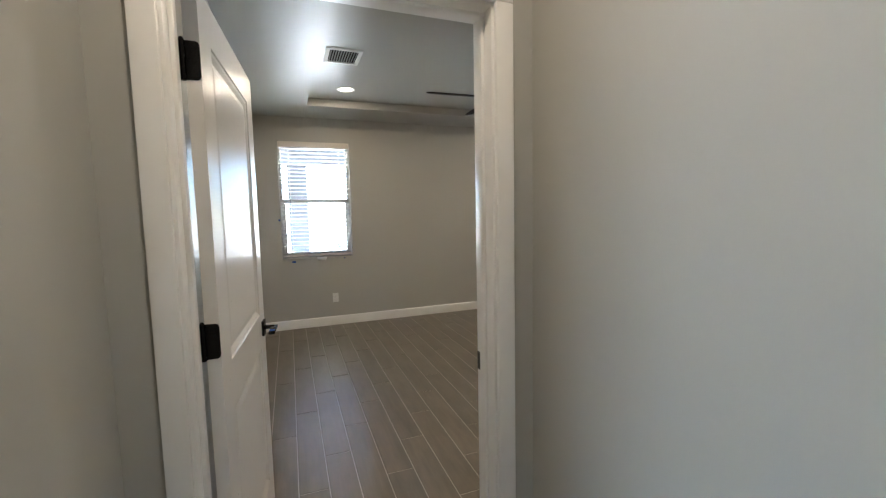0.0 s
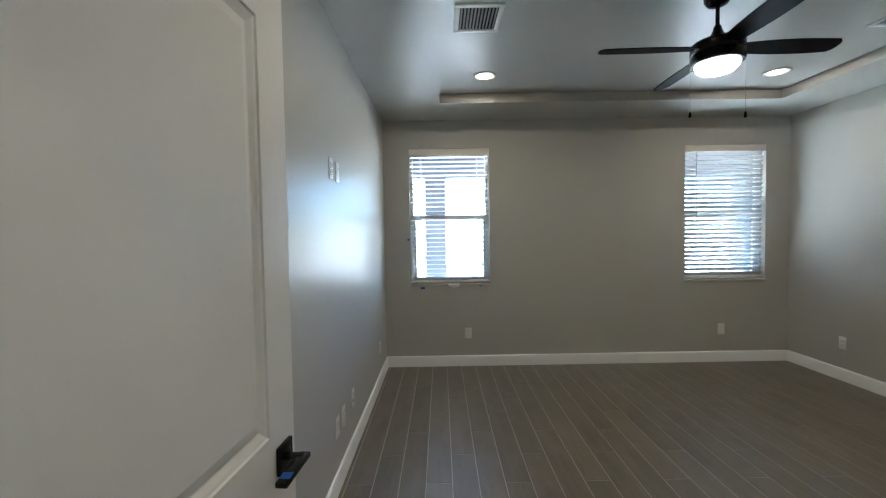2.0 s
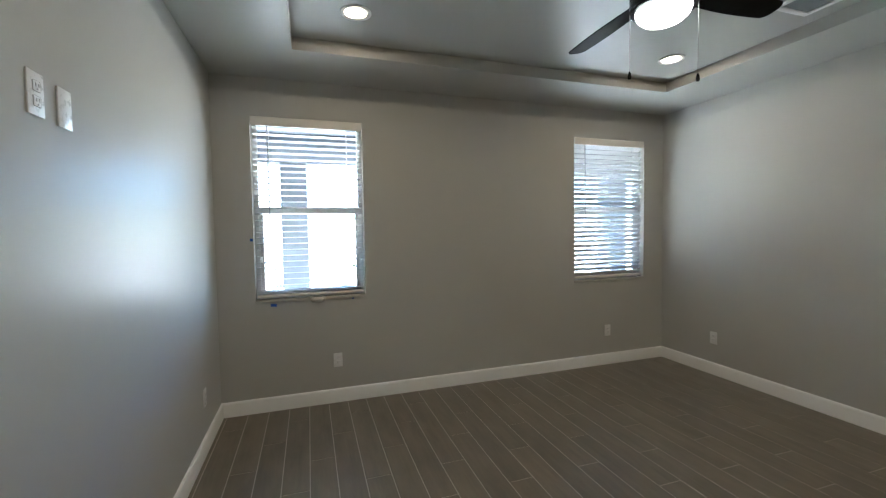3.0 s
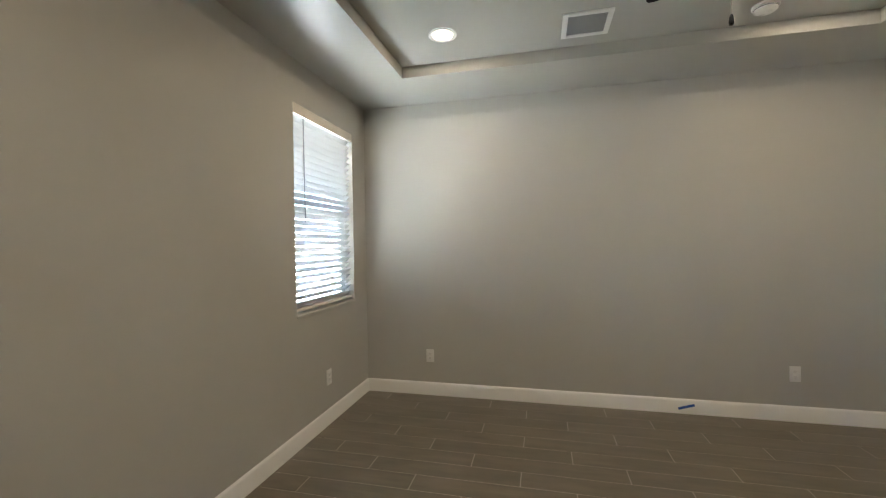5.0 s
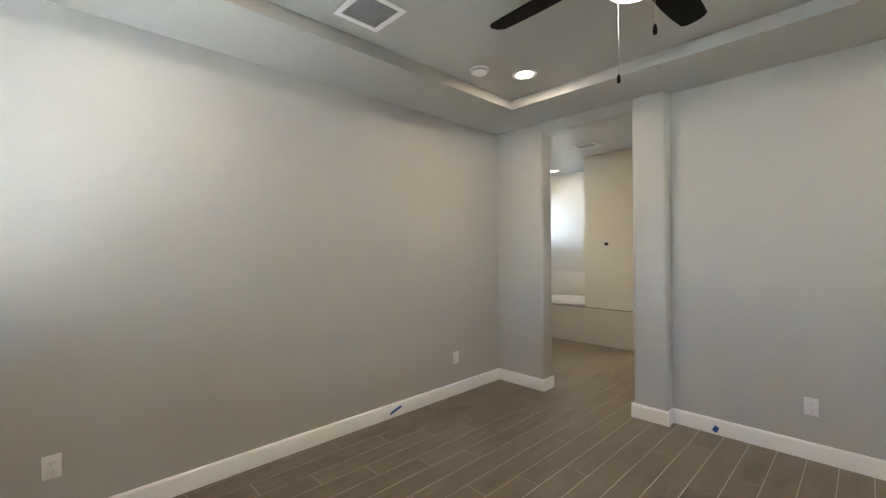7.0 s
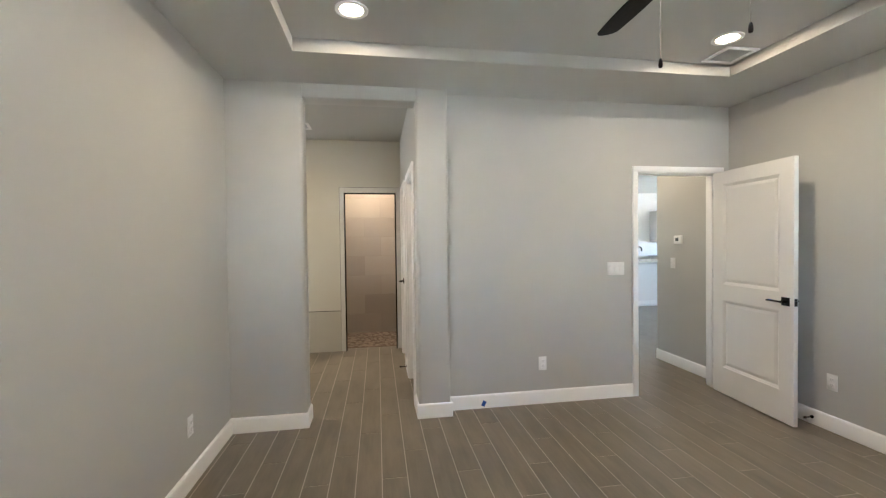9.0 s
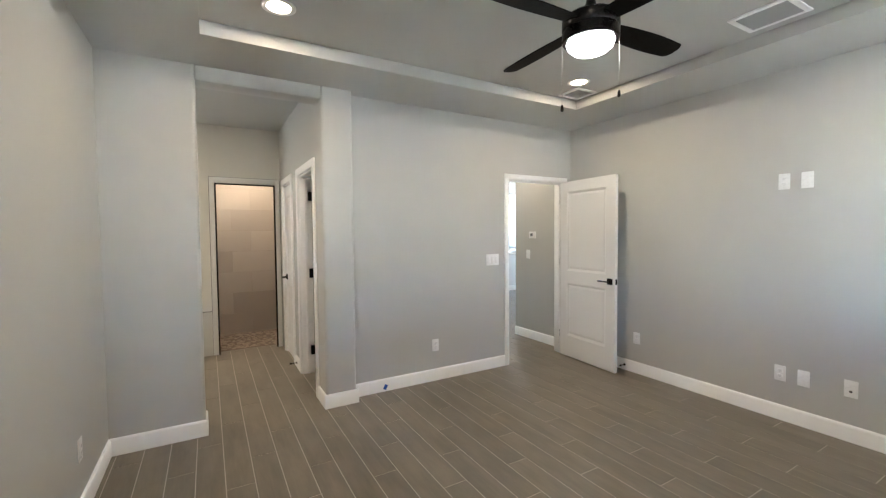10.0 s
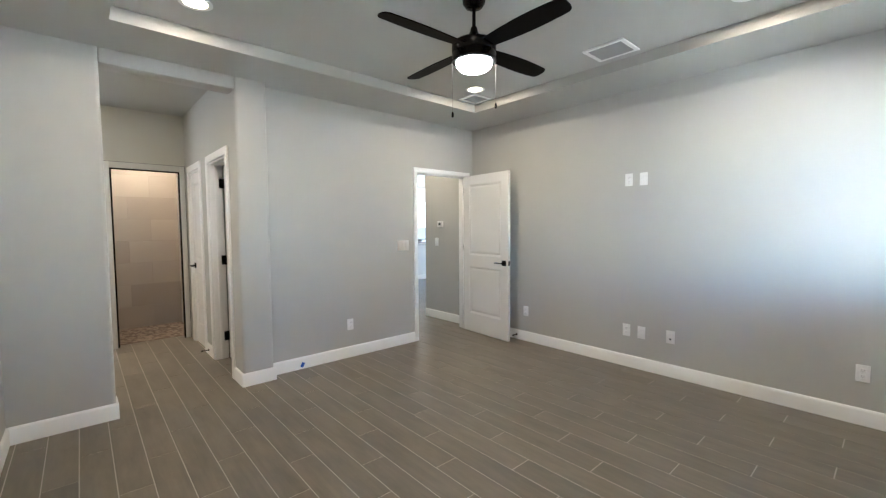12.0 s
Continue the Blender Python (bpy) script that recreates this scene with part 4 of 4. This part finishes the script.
tube(bm, p + Vector((0, 0, 0.06)), p + Vector((0.07, -0.02, 0.06)), 0.01)
part("spout", bm, BLACK, tap)


def cabinet(name, label, x0, x1, y0, y1, z0, z1):
    ob = thing(name, label, "cabinet", ((x0 + x1) / 2, (y0 + y1) / 2, z0), "kitchen cabinets")
    bm = bmesh.new()
    box(bm, x0, x1, y0, y1, z0, z1, 0.002)
    part("body", bm, CABWHITE, ob)
    n = max(1, round((x1 - x0) / 0.42))
    for k in range(n):
        a = x0 + (x1 - x0) * k / n + 0.004
        b = x0 + (x1 - x0) * (k + 1) / n - 0.004
        bm = bmesh.new()
        box(bm, a, b, y1, y1 + 0.012, z0 + 0.004, z1 - 0.004, 0.001, 1)
        for c, d, e, f in ((a, a + 0.055, z0 + 0.004, z1 - 0.004), (b - 0.055, b, z0 + 0.004, z1 - 0.004), (a + 0.055, b - 0.055, z0 + 0.004, z0 + 0.059), (a + 0.055, b - 0.055, z1 - 0.059, z1 - 0.004)):
            box(bm, c, d, y1 + 0.012, y1 + 0.020, e, f, 0.001, 1)
        leaf = part("door", bm, CABWHITE, ob)
        bm = bmesh.new()
        tube(bm, (b - 0.03, y1 + 0.035, z0 + 0.05), (b - 0.03, y1 + 0.035, z0 + 0.16), 0.005)
        part("handle", bm, BLACK, leaf, "black bar handle")


for k in range(3):
    cabinet("wall_cabinet", "white shaker wall cabinet hung above the counter", -7.17 + 0.85 * k, -6.34 + 0.85 * k, -7.5, -7.17, 1.33, 2.2)
    cabinet("base_cabinet", "white shaker base cabinet under the counter", -7.17 + 0.85 * k, -6.34 + 0.85 * k, -7.5, -6.9, 0.09, 0.885)
bm = bmesh.new()
box(bm, -7.2, -4.61, -7.5, -6.87, 0.885, 0.925, 0.003)
tagged(part("countertop", bm, COUNTER), "pale stone countertop over the base cabinets", "countertop")
bm = bmesh.new()
box(bm, -7.17, -4.2, -7.5, -7.49, 0.925, 1.33)
setting("backsplash", bm, SPLASH, "grey tiled backsplash above the counter", "backsplash")
casing("pantry_casing", "x", -7.5, -3.75, -2.95, DOOR_H, 1)
door_leaf("pantry_door", "white two-panel pantry door, closed", 0.79, pose(-2.955, -7.475, 0.006, 0, 0, 90), (1,), with_hinges=False)

# ---- outdoors ----
bm = bmesh.new()
box(bm, -200, 200, -200, 200, -0.45, -0.20)
tagged(part("ground", bm, GRAVEL), "pale dry desert soil around the house", "ground", kind="structure")
bm = bmesh.new()
box(bm, -8.0, 8.0, ROOM_N + 0.15, 6.6, -0.22, -0.05, 0.01)
setting("patio", bm, CONCRETE, "grey concrete patio slab under the porch", "pavement")
bm = bmesh.new()
box(bm, -8.0, 8.0, ROOM_N + 0.15, 6.9, 2.62, 3.0)
setting("porch_ceiling", bm, STUCCO, "grey stucco porch ceiling", "ceiling")
# pale strip below the window sightline, added to throw sunlight up into the room
bm = bmesh.new()
box(bm, -8.0, 8.0, 6.6, 9.2, -0.2, -0.16)
setting("bounce_gravel", bm, painted("pale_gravel", (0.42, 0.41, 0.38), 0.95, 0.1, 0.8, 45.0, 0.16), "unseen pale gravel strip added to bounce sunlight indoors", "gravel")
bm = bmesh.new()
box(bm, -8.0, 8.0, 6.0, 6.32, 2.27, 2.62, 0.01)
setting("porch_beam", bm, STUCCO, "grey stucco porch beam on square columns", "beam")
for x0, x1 in ((0.37, 0.68), (5.19, 5.5), (-4.4, -4.1)):
    bm = bmesh.new()
    box(bm, x0, x1, 6.0, 6.31, -0.05, 2.27, 0.012)
    tagged(part("porch_column", bm, STUCCO), "square grey stucco porch column", "column", "porch columns")
bm = bmesh.new()
lathe(bm, [(0.0, 0.0), (0.09, 0.0), (0.09, -0.02), (0.07, -0.03), (0.0, -0.03)], (1.05, 5.5, 2.62), 28)
tagged(part("porch_light", bm, PLASTIC), "round white unlit light on the porch ceiling", "ceiling light")
# unseen wall, added to cut the glare through the bath window
bm = bmesh.new()
box(bm, 8.4, 8.6, -12.0, 3.0, -0.3, 2.1)
tagged(part("glare_wall", bm, GLAREWALL), "unseen tan wall added to dim the bath window", "wall", kind="structure")
rng = random.Random(5)
bm = bmesh.new()
for k in range(420):
    y = 9.6 + 45.0 * rng.random() ** 1.8
    x, r = rng.uniform(-8 - y * 0.4, 12 + y * 0.5), rng.uniform(0.05, 0.16) * (1 + y * 0.03)
    bmesh.ops.create_icosphere(bm, subdivisions=1, radius=r, matrix=Matrix.LocRotScale((x, y, -0.2 + r * 0.2), Euler((rng.random(), rng.random(), rng.random())), (1, rng.uniform(0.6, 1), rng.uniform(0.4, 0.7))))
tagged(part("yard_rocks", bm, ROCKMAT), "tan rocks scattered over the sunlit yard", "rocks", kind="stuff")
bm = bmesh.new()
for k in range(70):
    y = 11.0 + 45.0 * rng.random() ** 1.5
    cx, r = rng.uniform(-8 - y * 0.4, 12 + y * 0.5), rng.uniform(0.15, 0.42)
    for n in range(60):
        a, e = rng.uniform(0, 2 * math.pi), rng.uniform(0.15, 1.4)
        d = Vector((math.cos(a) * math.cos(e), math.sin(a) * math.cos(e), math.sin(e) * 0.8)) * r * rng.uniform(0.4, 1.0)
        p, w = Vector((cx, y, -0.2)) + d, r * 0.11
        side = Vector((-math.sin(a), math.cos(a), 0)) * w
        tip = d.normalized() * w * 3
        bm.faces.new([bm.verts.new(p - side), bm.verts.new(p + side), bm.verts.new(p + tip)])
tagged(part("desert_shrubs", bm, SHRUBMAT), "low dusty shrubs dotted over the desert ground", "shrubs", kind="stuff")

# ---- floor, last ----
PITCH, LONG, GAP = 0.1526, 0.914, 0.0046
X_LINE, Y_JOINT = 0.0373, 1.21
bm = bmesh.new()
box(bm, -7.72, 6.15, -7.62, ROOM_N + 0.15, -0.20, -0.0016)
floor = setting("floor", bm, GROUT, "wood-look porcelain plank floor with pale grout", "floor")


def tile_verts(w, l):
    b, d = 0.0012, 0.006
    return [(x, y, -d) for x, y in ((0, 0), (w, 0), (w, l), (0, l))] + [(x, y, -b) for x, y in ((0, 0), (w, 0), (w, l), (0, l))] + \
        [(x, y, 0.0) for x, y in ((b, b), (w - b, b), (w - b, l - b), (b, l - b))]


TILE_FACES = [(0, 1, 5, 4), (1, 2, 6, 5), (2, 3, 7, 6), (3, 0, 4, 7), (4, 5, 9, 8), (5, 6, 10, 9), (6, 7, 11, 10), (7, 4, 8, 11), (8, 9, 10, 11)]
full = bpy.data.meshes.new("tile")
full.from_pydata(tile_verts(PITCH - GAP, LONG - GAP), [], TILE_FACES)
full.materials.append(TILE)
CUT = {}
far_v, far_f = [], []
for i in range(-51, 40):
    x = X_LINE + PITCH * i
    shift = (i - 9) % 3
    for n in range(-12, 5):
        y = Y_JOINT + LONG / 3 * shift + LONG * n
        if y > ROOM_N or y + LONG < -7.5 or x > 6.05 or x < -7.7:
            continue
        if (x > ROOM_E + 0.1 and y > -0.1) or (x > HALL_E + 0.1 and y + LONG < ALCOVE_S):
            continue
        length = min(LONG, ROOM_N + 0.02 - y)
        if -0.15 < x < 4.4 and y > -2.15 and not (x < 2.8 and y + LONG < -1.2):
            mesh = full
            if length < LONG:
                if shift not in CUT:
                    CUT[shift] = bpy.data.meshes.new("tile")
                    CUT[shift].from_pydata(tile_verts(PITCH - GAP, length - GAP), [], TILE_FACES)
                    CUT[shift].materials.append(TILE)
                mesh = CUT[shift]
            ob = new("tile", mesh)
            ob.parent = floor
            ob.location = (x + GAP / 2, y + GAP / 2, 0)
        else:
            base = len(far_v)
            far_v += [(vx + x + GAP / 2, vy + y + GAP / 2, vz) for vx, vy, vz in tile_verts(PITCH - GAP, length - GAP)]
            far_f += [tuple(k + base for k in f) for f in TILE_FACES]
far = bpy.data.meshes.new("far_tiles")
far.from_pydata(far_v, [], far_f)
far.materials.append(TILE)
far_ob = new("far_tiles", far)
far_ob.parent = floor
far_ob["kind"] = "stuff"

# shower tiles and pebbles
def flat_piece(name, size, material, parent, m):
    key = (name, size)
    if key not in PIECES:
        bm = bmesh.new()
        box(bm, -size[0] / 2, size[0] / 2, 0, 0.006, -size[1] / 2, size[1] / 2)
        PIECES[key] = mesh_of(name, bm, material, False)
    ob = new(name, PIECES[key])
    ob.parent = parent
    ob.matrix_basis = m
    return ob


PIECES = {}
for r in range(9):
    for c in range(3):
        off = 0.25 if r % 2 else 0.0
        flat_piece("tile", (0.596, 0.296), SHOWERTILE, shower_wall, pose(3.0 + 0.6 * c + off - 0.1, ALCOVE_S, 0.15 + 0.3 * r))
    for c in range(2):
        flat_piece("tile", (0.46, 0.296), SHOWERTILE, shower_wall, pose(2.87, -2.91 + 0.465 * c, 0.15 + 0.3 * r, 0, 0, -90))
bm = bmesh.new()
for k in range(700):
    x, y = rng.uniform(2.9, 4.3), rng.uniform(ALCOVE_S + 0.03, BATH_S - 0.14)
    r = rng.uniform(0.014, 0.03)
    bmesh.ops.create_icosphere(bm, subdivisions=1, radius=r, matrix=Matrix.LocRotScale((x, y, 0.005), None, (1, rng.uniform(0.6, 1), 0.35)))
pebbles = part("pebbles", bm, PEBBLE, shower_floor)
pebbles["kind"] = "stuff"
